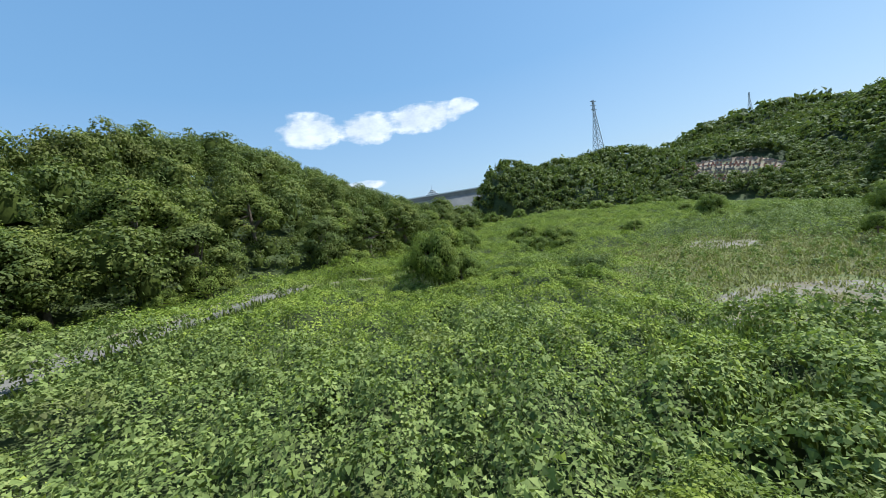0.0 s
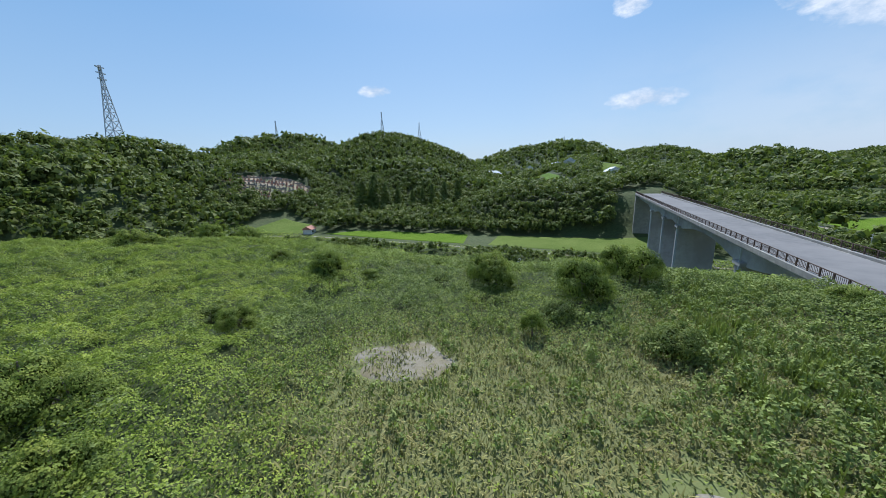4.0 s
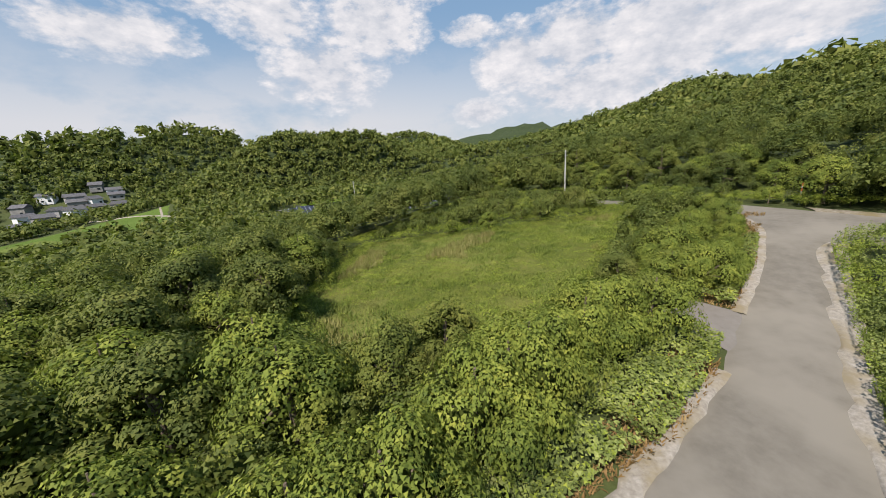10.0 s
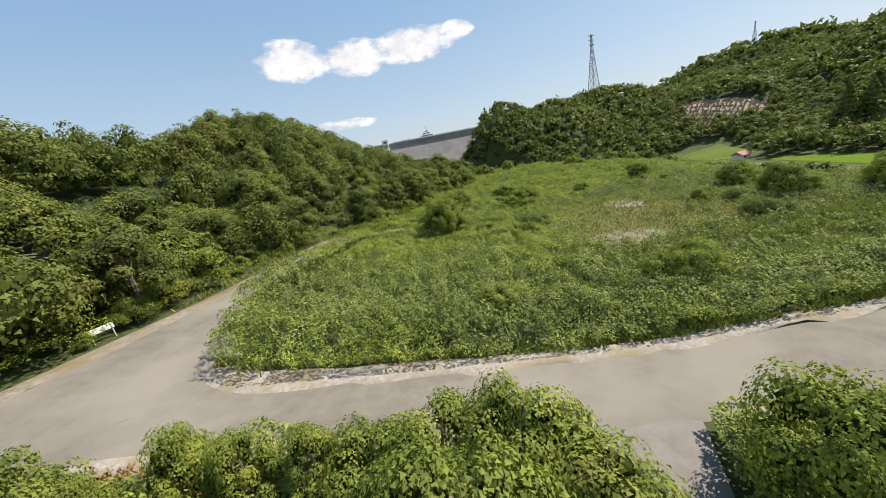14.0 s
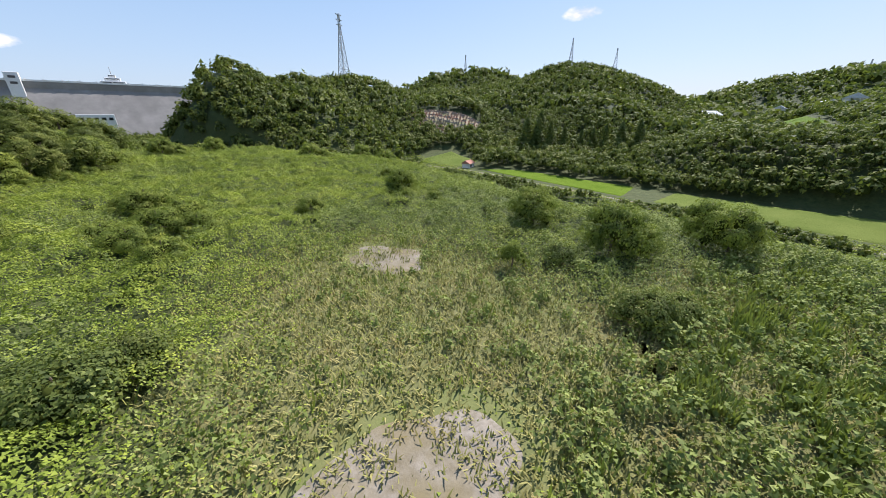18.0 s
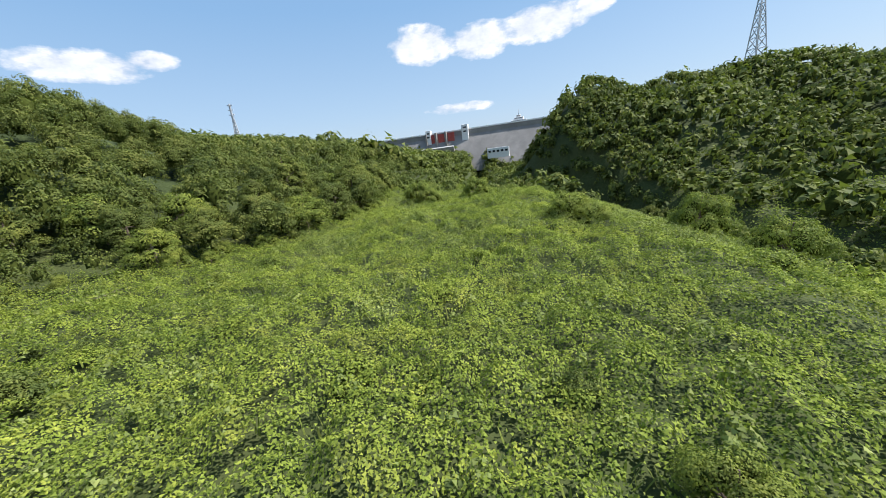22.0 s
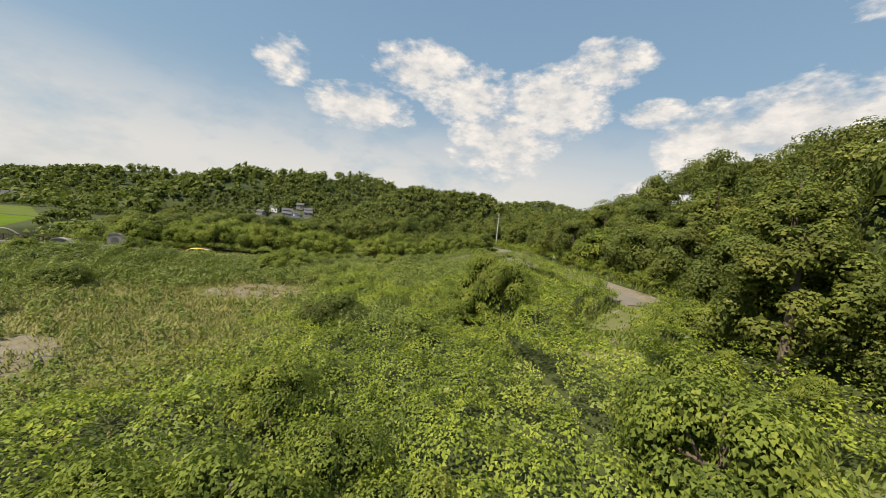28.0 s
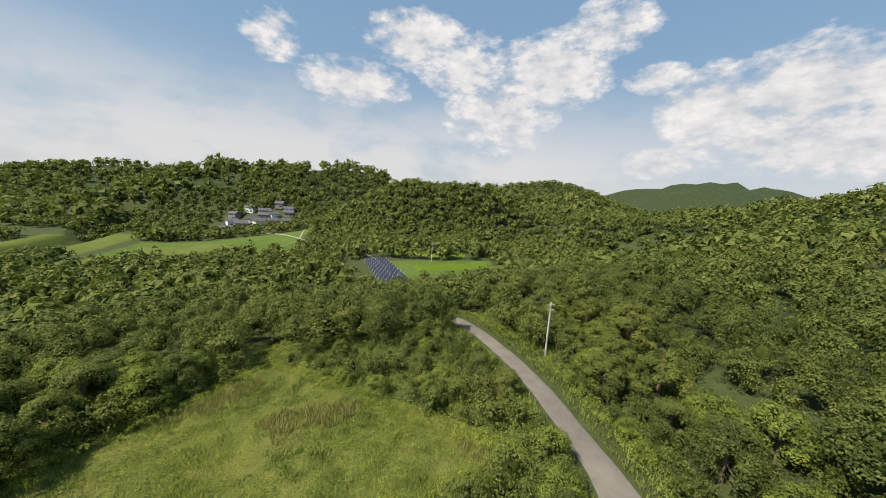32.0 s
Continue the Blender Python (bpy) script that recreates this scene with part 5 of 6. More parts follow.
def build_bridge():
    br = thing("bridge", pose(0, 0, 0), "long grey concrete road bridge with brown steel railings", "bridge")
    x0, x1, yn, ys_ = 42.0, 178.0, 1.0, -8.6
    bm = bmesh.new()
    box(bm, (x1 - x0, yn - ys_ + 0.3, 0.5), ((x0 + x1) / 2, (yn + ys_) / 2, -0.55))
    part("deck", bm, M_CONCRETE, br)
    bm = bmesh.new()
    box(bm, (x1 - x0 + 1.2, yn - ys_ - 1.4, 0.06), ((x0 + x1) / 2, (yn + ys_) / 2, -0.20))
    part("roadway", bm, M_DECK, br, "smooth grey asphalt")
    for y in (yn, ys_):
        bm = bmesh.new()
        box(bm, (x1 - x0, 0.45, 0.75), ((x0 + x1) / 2, y, -0.28), bevel=0.05)
        part("kerb_beam", bm, M_CONCRETE, br, "stained concrete edge beam")
    # girders, deeper over the piers
    piers = [70.0, 107.0, 123.5, 143.0]
    for y in (yn - 2.0, (yn + ys_) / 2, ys_ + 2.0):
        bm = bmesh.new()
        xs = np.linspace(x0, x1, 90)
        dep = np.array([1.5 + 1.7 * max(math.exp(-((x - p) / 9.0) ** 2) for p in piers) for x in xs])
        rows = [[bm.verts.new((x, y + s, z)) for s, z in ((-0.7, -0.8), (0.7, -0.8), (0.7, -0.8 - d), (-0.7, -0.8 - d))] for x, d in zip(xs, dep)]
        for a, b in zip(rows[:-1], rows[1:]):
            for k in range(4):
                bm.faces.new((a[k], b[k], b[(k + 1) % 4], a[(k + 1) % 4]))
        bm.faces.new(rows[0])
        bm.faces.new(rows[-1][::-1])
        bmesh.ops.recalc_face_normals(bm, faces=bm.faces)
        part("girder", bm, M_PIER, br)
    for p in piers:
        foot = min(height(p, y) for y in (yn, ys_)) - 1.5
        bm = bmesh.new()
        box(bm, (2.4, yn - ys_ - 1.6, -4.0 - foot), (p, (yn + ys_) / 2, (-4.0 + foot) / 2), bevel=0.12)
        pier = part("pier", bm, M_PIER, br, "broad concrete pier wall")
        bm = bmesh.new()
        box(bm, (2.9, yn - ys_ - 1.0, 0.7), (p, (yn + ys_) / 2, -3.7), bevel=0.08)
        part("pier_cap", bm, M_PIER, pier)
        bm = bmesh.new()
        tube(bm, (p - 0.7, yn - 0.68, foot), (p - 0.7, yn - 0.68, -1.2), 0.12, n=8)
        part("drain_pipe", bm, M_STEEL, pier)
    for x in (x0 + 1, x1 - 1):
        bm = bmesh.new()
        foot = height(x, (yn + ys_) / 2) - 4
        box(bm, (2.2, yn - ys_ + 0.2, -0.8 - foot), (x, (yn + ys_) / 2, (-0.8 + foot) / 2))
        part("abutment", bm, M_CONCRETE, br)
    # railings: posts, rails and upright bars
    for y in (yn, ys_):
        for z, h in ((0.98, 0.09), (0.28, 0.06)):
            bm = bmesh.new()
            box(bm, (x1 - x0, 0.08, h), ((x0 + x1) / 2, y, z))
            part("rail", bm, M_RAIL, br)
        bm = bmesh.new()
        box(bm, (0.12, 0.12, 0.95), (0, 0, 0.5))
        first = part("post", bm, M_RAIL, br)
        first.location = (x0, y, 0.05)
        for x in np.arange(x0 + 2.0, x1, 2.0):
            o = new("post", first.data)
            o.parent, o.location = br, (x, y, 0.05)
        bm = bmesh.new()
        for x in np.arange(x0 + 0.2, x1, 0.25):
            box(bm, (0.025, 0.03, 0.68), (x, y, 0.63))
        tagged(part("baluster", bm, M_RAIL, br), kind="stuff")
    bm = bmesh.new()
    box(bm, (0.22, 7.6, 0.05), (44.9, -3.8, -0.16))
    part("joint", bm, M_RAIL, br, "steel expansion joint across the road")


build_bridge()


def parapet(x, y, side):
    """Curved concrete end wall: a round-headed high part by the bridge, sweeping down to a low end. side: +1 north, -1 south."""
    g = thing("parapet_wall", pose(x, y, height(x, y) - 0.1) @ Matrix.Diagonal((0.83, 1, 0.82, 1)), "curved grey concrete end wall of the bridge with a sunken plaque", "parapet wall", "end walls of the bridge")
    n, long_, thick = 28, 5.2, 0.6

    def top(u):
        if u < 0.42:
            return 1.5 + 0.9 * math.sqrt(max(0.0, 1 - ((u - 0.19) / 0.25) ** 2)) if u > 0.0 else 1.9
        return 1.35 + 0.55 * (1 - smooth(0.42, 0.66, u)) * 0.9 + 0.18 * smooth(0.66, 1.0, u)

    for name, grow, z_add, mat in (("wall", 0.0, 0.0, M_CONCRETE), ("coping", 0.09, 0.12, M_CONCRETE)):
        bm = bmesh.new()
        rows = []
        for i in range(n + 1):
            u = i / n
            h = float(top(u))
            lo = -0.8 if name == "wall" else h - 0.02
            rows.append([bm.verts.new((-u * long_, s * (thick / 2 + grow), z)) for s, z in ((-1, lo), (1, lo), (1, h + z_add), (-1, h + z_add))])
        for a, b in zip(rows[:-1], rows[1:]):
            for k in range(4):
                bm.faces.new((a[k], b[k], b[(k + 1) % 4], a[(k + 1) % 4]))
        bm.faces.new(rows[0])
        bm.faces.new(rows[-1][::-1])
        bmesh.ops.recalc_face_normals(bm, faces=bm.faces)
        part(name, bm, mat, g)
    face = -side * (thick / 2 + 0.015)
    bm = bmesh.new()
    pts = [(-0.5, 0.5), (-1.6, 0.5)] + [(-1.05 - 0.55 * math.cos(k), 1.35 + 0.4 * math.sin(k)) for k in np.linspace(0, math.pi, 11)]
    rims = [[bm.verts.new((px_, face + side * off, pz)) for px_, pz in pts] for off in (0.04, -0.012)]
    bm.faces.new(rims[0])
    bm.faces.new(rims[1][::-1])
    for k in range(len(pts)):
        bm.faces.new((rims[0][k], rims[0][(k + 1) % len(pts)], rims[1][(k + 1) % len(pts)], rims[1][k]))
    bmesh.ops.recalc_face_normals(bm, faces=bm.faces)
    part("niche", bm, mottled("dark_relief", (0.075, 0.07, 0.065), (0.15, 0.145, 0.13), 5.0, bump=0.8), g, "dark round-headed relief panel")
    bm = bmesh.new()
    box(bm, (1.7, 0.05, 0.38), (-3.7, face, 0.95))
    part("plaque", bm, M_BLACK if side > 0 else M_GLASS, g, "dark oblong name plaque")
    bm = bmesh.new()
    box(bm, (1.2, 0.12, 0.1), (-1.1, face, 0.38))
    part("ledge", bm, M_CONCRETE, g)
    return g


parapet(39.3, 1.2, 1)
parapet(39.3, -9.2, -1)
tagged(ribbon("kerb", [(44, -8.3), (36.5, -8.0)], [(44, -8.9), (36.5, -8.6)], M_CONCRETE, 0.3, across=2, ragged=0.02), "low concrete kerb at the end wall", "kerb", kind="structure")

# ---- yellow car ----


def loft(bm, rings):
    for a, b in zip(rings[:-1], rings[1:]):
        for k in range(len(a) - 1):
            bm.faces.new((a[k], a[k + 1], b[k + 1], b[k]))


def build_car(m):
    car = thing("car", m, "yellow small hatchback with a black roof parked at the road's edge", "car")
    # stations from tail to nose: x, half width, belt or bonnet edge height, roof half width, top height
    st = np.array([(-2.06, 0.62, 0.62, 0.52, 0.68), (-2.03, 0.72, 0.9, 0.6, 1.0), (-1.9, 0.79, 1.0, 0.6, 1.14), (-1.6, 0.83, 1.0, 0.56, 1.44), (-1.1, 0.848, 0.98, 0.585, 1.52), (-0.4, 0.85, 0.955, 0.60, 1.55), (0.1, 0.85, 0.945, 0.60, 1.52), (0.5, 0.85, 0.93, 0.60, 1.41), (1.15, 0.848, 0.9, 0.68, 1.03), (1.5, 0.835, 0.85, 0.7, 0.93), (1.8, 0.80, 0.76, 0.68, 0.82), (1.98, 0.72, 0.64, 0.6, 0.69), (2.06, 0.56, 0.52, 0.5, 0.56)])

    def spline(p, t):
        """Smooth curve through rows of p, t in rows."""
        i = np.clip(np.floor(t).astype(int), 0, len(p) - 2)
        u = (t - i)[:, None]
        q0, q1, q2, q3 = p[np.maximum(i - 1, 0)], p[i], p[i + 1], p[np.minimum(i + 2, len(p) - 1)]
        return q1 + 0.5 * u * (q2 - q0 + u * (2 * q0 - 5 * q1 + 4 * q2 - q3 + u * (3 * (q1 - q2) + q3 - q0)))

    def skin(name, x0, x1, v0, v1, mat, sides=(1, -1), proud=0.012, nx=14, nv=8, label="", parent=None):
        """A piece of the car's outer surface between two stations and two heights round the section."""
        grow = np.interp(np.linspace(x0, x1, nx), st[:, 0], np.arange(len(st)))
        rows = spline(st, grow)
        bm = bmesh.new()
        vs = np.linspace(v0, v1, nv)
        if len(sides) == 2 and v1 >= 5:
            lanes = [(v, 1) for v in vs] + [(v, -1) for v in vs[-2::-1]]
        else:
            lanes = [(v, sides[0]) for v in vs]
        grid = []
        for x, hw, zb, rw, zr in rows:
            mid = min(0.6, zb * 0.8)
            half = np.array([(hw * 0.84, 0.22), (hw * 0.98, 0.36), (hw * 1.0, mid), (hw * 0.985, zb), (rw + 0.03, zb + (zr - zb) * 0.84), (0.0, zr + 0.02)])
            half = np.insert(half, 5, (rw * 0.72, zr - 0.012), 0)
            line = []
            for v, side in lanes:
                y, z = spline(half, np.array([v * 6 / 5 if v <= 5 else 6.0]))[0]
                line.append(bm.verts.new((x + (proud if x > 1.9 else -proud if x < -1.9 else 0.0), side * (y + proud * (1 - min(1.0, v / 5))), z + proud * v / 5)))
            grid.append(line)
        loft(bm, grid) if False else None
        for p, q in zip(grid[:-1], grid[1:]):
            for k in range(len(p) - 1):
                bm.faces.new((p[k], p[k + 1], q[k + 1], q[k]))
        bmesh.ops.remove_doubles(bm, verts=bm.verts[:], dist=0.0005)
        if name == "body":
            bmesh.ops.holes_fill(bm, edges=[e for e in bm.edges if e.is_boundary], sides=0)
        bmesh.ops.recalc_face_normals(bm, faces=bm.faces)
        ob = part(name, bm, mat, parent or car, label)
        for poly in ob.data.polygons:
            poly.use_smooth = len(poly.vertices) <= 4
        return ob

    body = skin("body", -2.06, 2.06, 0, 5, M_YELLOW, proud=0.0, nx=44, nv=16)
    skin("roof", -1.56, 0.42, 4.1, 5, M_BLACK, label="glossy black roof")
    skin("windscreen", 0.45, 1.14, 3.75, 5, M_GLASS)
    skin("rear_window", -1.92, -1.6, 3.9, 5, M_GLASS)
    for s in (1, -1):
        skin("side_window", -0.32, 0.72, 2.75, 3.3, M_GLASS, (s,))
        skin("side_window", -1.42, -0.4, 2.75, 3.3, M_GLASS, (s,))
        skin("headlamp", 1.62, 1.97, 2.35, 2.85, M_ALLOY, (s,), label="slanting headlamp")
        skin("tail_lamp", -2.0, -1.8, 2.2, 3.0, M_LAMPRED, (s,))
        skin("sill", -1.0, 1.0, 0.0, 0.5, M_TYRE, (s,), nx=6, nv=3)
        bm = bmesh.new()
        box(bm, (0.14, 0.2, 0.13), (0.74, s * 0.94, 0.99), bevel=0.045)
        part("wing_mirror", bm, M_BLACK, car)
        for x in (0.02, -0.98):
            bm = bmesh.new()
            box(bm, (0.17, 0.03, 0.035), (x, s * 0.862, 0.83), bevel=0.01)
            part("door_handle", bm, M_ALLOY, car)
        for x in (1.28, -1.28):
            bm = bmesh.new()
            tube(bm, (x, s * 0.66, 0.31), (x, s * 0.87, 0.31), 0.31, n=24)
            wheel = part("wheel", bm, M_TYRE, car)
            bm = bmesh.new()
            for k in range(5):
                ang = math.radians(72 * k)
                tube(bm, (x, s * 0.878, 0.31), (x + 0.19 * math.cos(ang), s * 0.875, 0.31 + 0.19 * math.sin(ang)), 0.035, n=5)
            tube(bm, (x, s * 0.85, 0.31), (x, s * 0.872, 0.31), 0.2, n=16)
            part("rim", bm, M_ALLOY, wheel)
    bm = bmesh.new()
    box(bm, (0.05, 0.8, 0.14), (2.065, 0, 0.42), bevel=0.02)
    part("grille", bm, M_BLACK, car)
    bm = bmesh.new()
    for s in (1, -1):
        box(bm, (0.05, 0.34, 0.05), (2.06, s * 0.2, 0.53), (s * 24, 0, 0), bevel=0.01)
    part("badge_bar", bm, M_ALLOY, car, "bright angled bar on the nose")
    bm = bmesh.new()
    box(bm, (0.04, 0.34, 0.17), (-2.07, 0, 0.6))
    part("number_plate", bm, M_WHITE, car, "plain pale plate")
    bm = bmesh.new()
    box(bm, (0.16, 0.84, 0.03), (-1.62, 0, 1.45), bevel=0.012)
    part("spoiler", bm, M_YELLOW, car)
    return car


build_car(pose(25.7, -0.05, height(25.7, 0.0) + 0.1, 0, 0, -4))

# ---- field gate, poles, signs ----


def build_gate(x0, y0, x1, y1):
    z = height((x0 + x1) / 2, (y0 + y1) / 2)
    a = math.degrees(math.atan2(y1 - y0, x1 - x0))
    long_ = math.hypot(x1 - x0, y1 - y0)
    g = thing("gate", pose(x0, y0, z, 0, 0, a), "rusty brown steel bar gate closing the meadow", "gate")
    for x in (0, long_ * 0.5, long_):
        bm = bmesh.new()
        box(bm, (0.14, 0.14, 1.7), (x, 0, 0.65), bevel=0.01)
        part("gate_post", bm, M_RAIL, g)
    for h in (0.25, 1.35):
        bm = bmesh.new()
        box(bm, (long_, 0.05, 0.07), (long_ / 2, 0, h))
        part("rail", bm, M_RAIL, g)
    bm = bmesh.new()
    box(bm, (0.03, 0.03, 1.1), (0, 0, 0.8))
    bar = part("bar", bm, M_RAIL, g)
    bar.location.x = 0.16
    for x in np.arange(0.32, long_ - 0.1, 0.16):
        o = new("bar", bar.data)
        o.parent, o.location = g, (x, 0, 0)


build_gate(1.0, -9.9, 6.8, -9.6)


def utility_pole(x, y, high, label="slim grey concrete utility pole among the trees"):
    p = thing("utility_pole", pose(x, y, height(x, y)), label, "utility pole", "utility poles")
    bm = bmesh.new()
    tube(bm, (0, 0, -1), (0, 0, high), 0.17, 0.11, 10)
    part("shaft", bm, M_POLE, p)
    for z in (high - 0.4, high - 1.2):
        bm = bmesh.new()
        box(bm, (1.3, 0.08, 0.08), (0, 0.1, z))
        part("crossarm", bm, M_STEEL, p)
    return p


utility_pole(-38.2, -38.0, 9.2)
utility_pole(-56.5, -161.7, 11.0)
utility_pole(-95.0, -190.0, 10.0)
utility_pole(150, -60, 9.0)


def sign_board(x, y, turn):
    s = thing("notice_board", pose(x, y, height(x, y), 0, 0, turn), "weathered white notice board on two posts at the wood's edge", "notice board")
    for k in (-0.6, 0.6):
        bm = bmesh.new()
        tube(bm, (k, 0, -0.3), (k, 0, 1.0), 0.04)
        part("post", bm, M_STEEL, s)
    bm = bmesh.new()
    box(bm, (1.5, 0.06, 0.4), (0, 0.05, 0.85), bevel=0.01)
    part("board", bm, M_WHITE, s)


sign_board(-26.6, 5.0, 70)
post = thing("marker_post", pose(-30.3, -3.4, height(-30.3, -3.4)), "orange and white striped marker post by the road", "marker post")
bm = bmesh.new()
tube(bm, (0, 0, -0.3), (0, 0, 2.6), 0.06)
part("shaft", bm, M_POLE, post)
for z in (0.9, 1.7, 2.3):
    bm = bmesh.new()
    tube(bm, (0, 0, z), (0, 0, z + 0.35), 0.068)
    part("band", bm, M_ORANGE, post)

# ---- dam, towers, houses ----


def build_dam():
    d = thing("dam", pose(0, 0, 0), "high grey concrete gravity dam across the gorge", "dam")
    a, b = Vector((-235, 512, 0)), Vector((60, 540, 0))
    crest, foot = 41.0, -14.0
    way = (b - a).normalized()
    out = Vector((way.y, -way.x, 0))
    bm = bmesh.new()
    prof = [(6, foot), (6, crest), (-2, crest), (-2, crest - 6), (-34, foot)]
    rings = [[bm.verts.new(p - out * u + Vector((0, 0, z))) for u, z in prof] for p in (a, b)]
    for k in range(5):
        bm.faces.new((rings[0][k], rings[0][(k + 1) % 5], rings[1][(k + 1) % 5], rings[1][k]))
    bm.faces.new(rings[0])
    bm.faces.new(rings[1][::-1])
    bmesh.ops.recalc_face_normals(bm, faces=bm.faces)
    part("wall", bm, M_DAM, d)

    def at(x, z, fwd=0.0):
        t = (x - a.x) / (b.x - a.x)
        p = a + (b - a) * t + out * fwd
        return (p.x, p.y, z)

    ang = math.degrees(math.atan2(way.y, way.x))
    bm = bmesh.new()
    box(bm, ((b - a).length, 9, 1.6), at((a.x + b.x) / 2, crest + 0.8, -2), (0, 0, ang))
    part("crest_road", bm, M_WHITE, d, "pale parapet along the crest")
    for x in np.arange(-225, 50, 12):
        bm = bmesh.new()
        box(bm, (0.9, 1.0, 2.6), at(x, crest + 1.2, 2.4), (0, 0, ang))
        part("crest_post", bm, M_WHITE, d)
    for x, w, top in ((-88, 9, 48), (-140, 7, 46.5)):
        bm = bmesh.new()
        box(bm, (w, 8, top - crest + 14), at(x, (top + crest - 14) / 2, 3), (0, 0, ang), bevel=0.3)
        tower = part("gate_tower", bm, M_WHITE, d, "white square gate tower")
        for z in (top - 4, top - 9):
            bm = bmesh.new()
            box(bm, (w * 0.5, 0.3, 2.0), at(x, z, 7.1), (0, 0, ang))
            part("window", bm, M_GLASS, tower)
    for x in (-136, -122, -108):
        bm = bmesh.new()
        box(bm, (9, 1.2, 16), at(x, crest - 9, 5.5), (0, 0, ang))
        part("spillway_gate", bm, M_RED, d, "dull red steel gate")
        bm = bmesh.new()
        box(bm, (2.5, 10, 20), at(x - 7, crest - 9, 5), (0, 0, ang), bevel=0.2)
        part("gate_pillar", bm, M_DAM, d)
    bm = bmesh.new()
    box(bm, (44, 3, 46), at(-122, crest - 40, 24), (28, 0, ang))
    part("spillway", bm, mottled("spillway_stain", (0.3, 0.29, 0.28), (0.4, 0.39, 0.37), 0.1), d, "paler spillway apron")
    h = thing("powerhouse", pose(-37, 478, 4, 0, 0, ang), "white flat-roofed building at the foot of the dam", "building")
    bm = bmesh.new()
    box(bm, (26, 12, 12), (0, 0, 2), bevel=0.2)
    part("wall", bm, M_WHITE, h)
    for k in range(5):
        bm = bmesh.new()
        box(bm, (3, 0.3, 2.4), (-10 + 5 * k, -6.1, 4))
        part("window", bm, M_GLASS, h)
    o = thing("lookout_building", pose(-27, 640, 40, 0, 0, 0), "white stepped lookout building with a mast above the dam", "building")
    for k, (w, hgt, z) in enumerate(((32, 7, 0), (24, 4.5, 7), (15, 4, 11.5), (7, 3.5, 15.5))):
        bm = bmesh.new()
        box(bm, (w, w * 0.6, hgt), (0, 0, z + hgt / 2), bevel=0.3)
        part("storey", bm, M_WHITE, o)
        bm = bmesh.new()
        box(bm, (w * 0.8, 0.4, hgt * 0.18), (0, -w * 0.3 - 0.05, z + hgt * 0.6))
        part("window_band", bm, M_GLASS, o)
    bm = bmesh.new()
    tube(bm, (0, 0, 19), (0, 0, 28), 0.5, 0.2)
    part("mast", bm, M_STEEL, o)


build_dam()


def pylon(x, y, top, base_w, tiers, label="tall grey lattice power pylon on the wooded hill"):
    z0 = height(x, y)
    high = top - z0
    p = thing("power_pylon", pose(x, y, z0, 0, 0, 20), label, "power pylon", "power pylons")

    def w(z):
        return base_w * (1 - 0.86 * min(1.0, z / (high * 0.82)))

    levels = np.linspace(0, high, tiers + 1)
    thick = max(0.12, high * 0.006)
    for sx in (1, -1):
        for sy in (1, -1):
            bm = bmesh.new()
            for a, b in zip(levels[:-1], levels[1:]):
                tube(bm, (sx * w(a) / 2, sy * w(a) / 2, a), (sx * w(b) / 2, sy * w(b) / 2, b), thick, n=4)
            part("leg", bm, M_STEEL, p)
    bm = bmesh.new()
    for a, b in zip(levels[:-1], levels[1:]):
        for (ax, ay), (bx, by) in (((1, 1), (1, -1)), ((1, -1), (-1, -1)), ((-1, -1), (-1, 1)), ((-1, 1), (1, 1))):
            tube(bm, (ax * w(a) / 2, ay * w(a) / 2, a), (bx * w(b) / 2, by * w(b) / 2, b), thick * 0.6, n=3)
            tube(bm, (bx * w(a) / 2, by * w(a) / 2, a), (ax * w(b) / 2, ay * w(b) / 2, b), thick * 0.6, n=3)
            tube(bm, (ax * w(b) / 2, ay * w(b) / 2, b), (bx * w(b) / 2, by * w(b) / 2, b), thick * 0.6, n=3)
    part("bracing", bm, M_STEEL, p)
    for f in (0.84, 0.91, 0.98):
        bm = bmesh.new()
        box(bm, (base_w * 0.75, thick * 2, thick * 2), (0, 0, high * f))
        part("crossarm", bm, M_STEEL, p)


pylon(146.6, 325.6, 89.0, 8.0, 9)
pylon(371.8, 420.8, 90.0, 5.0, 7)
pylon(366.0, 246.1, 84.0, 5.0, 7)
pylon(375.3, 202.1, 70.0, 5.0, 7)
pylon(1250.0, 90.0, 121.0, 12.0, 6)
pylon(-142.0, 208.0, 53.0, 4.0, 6)


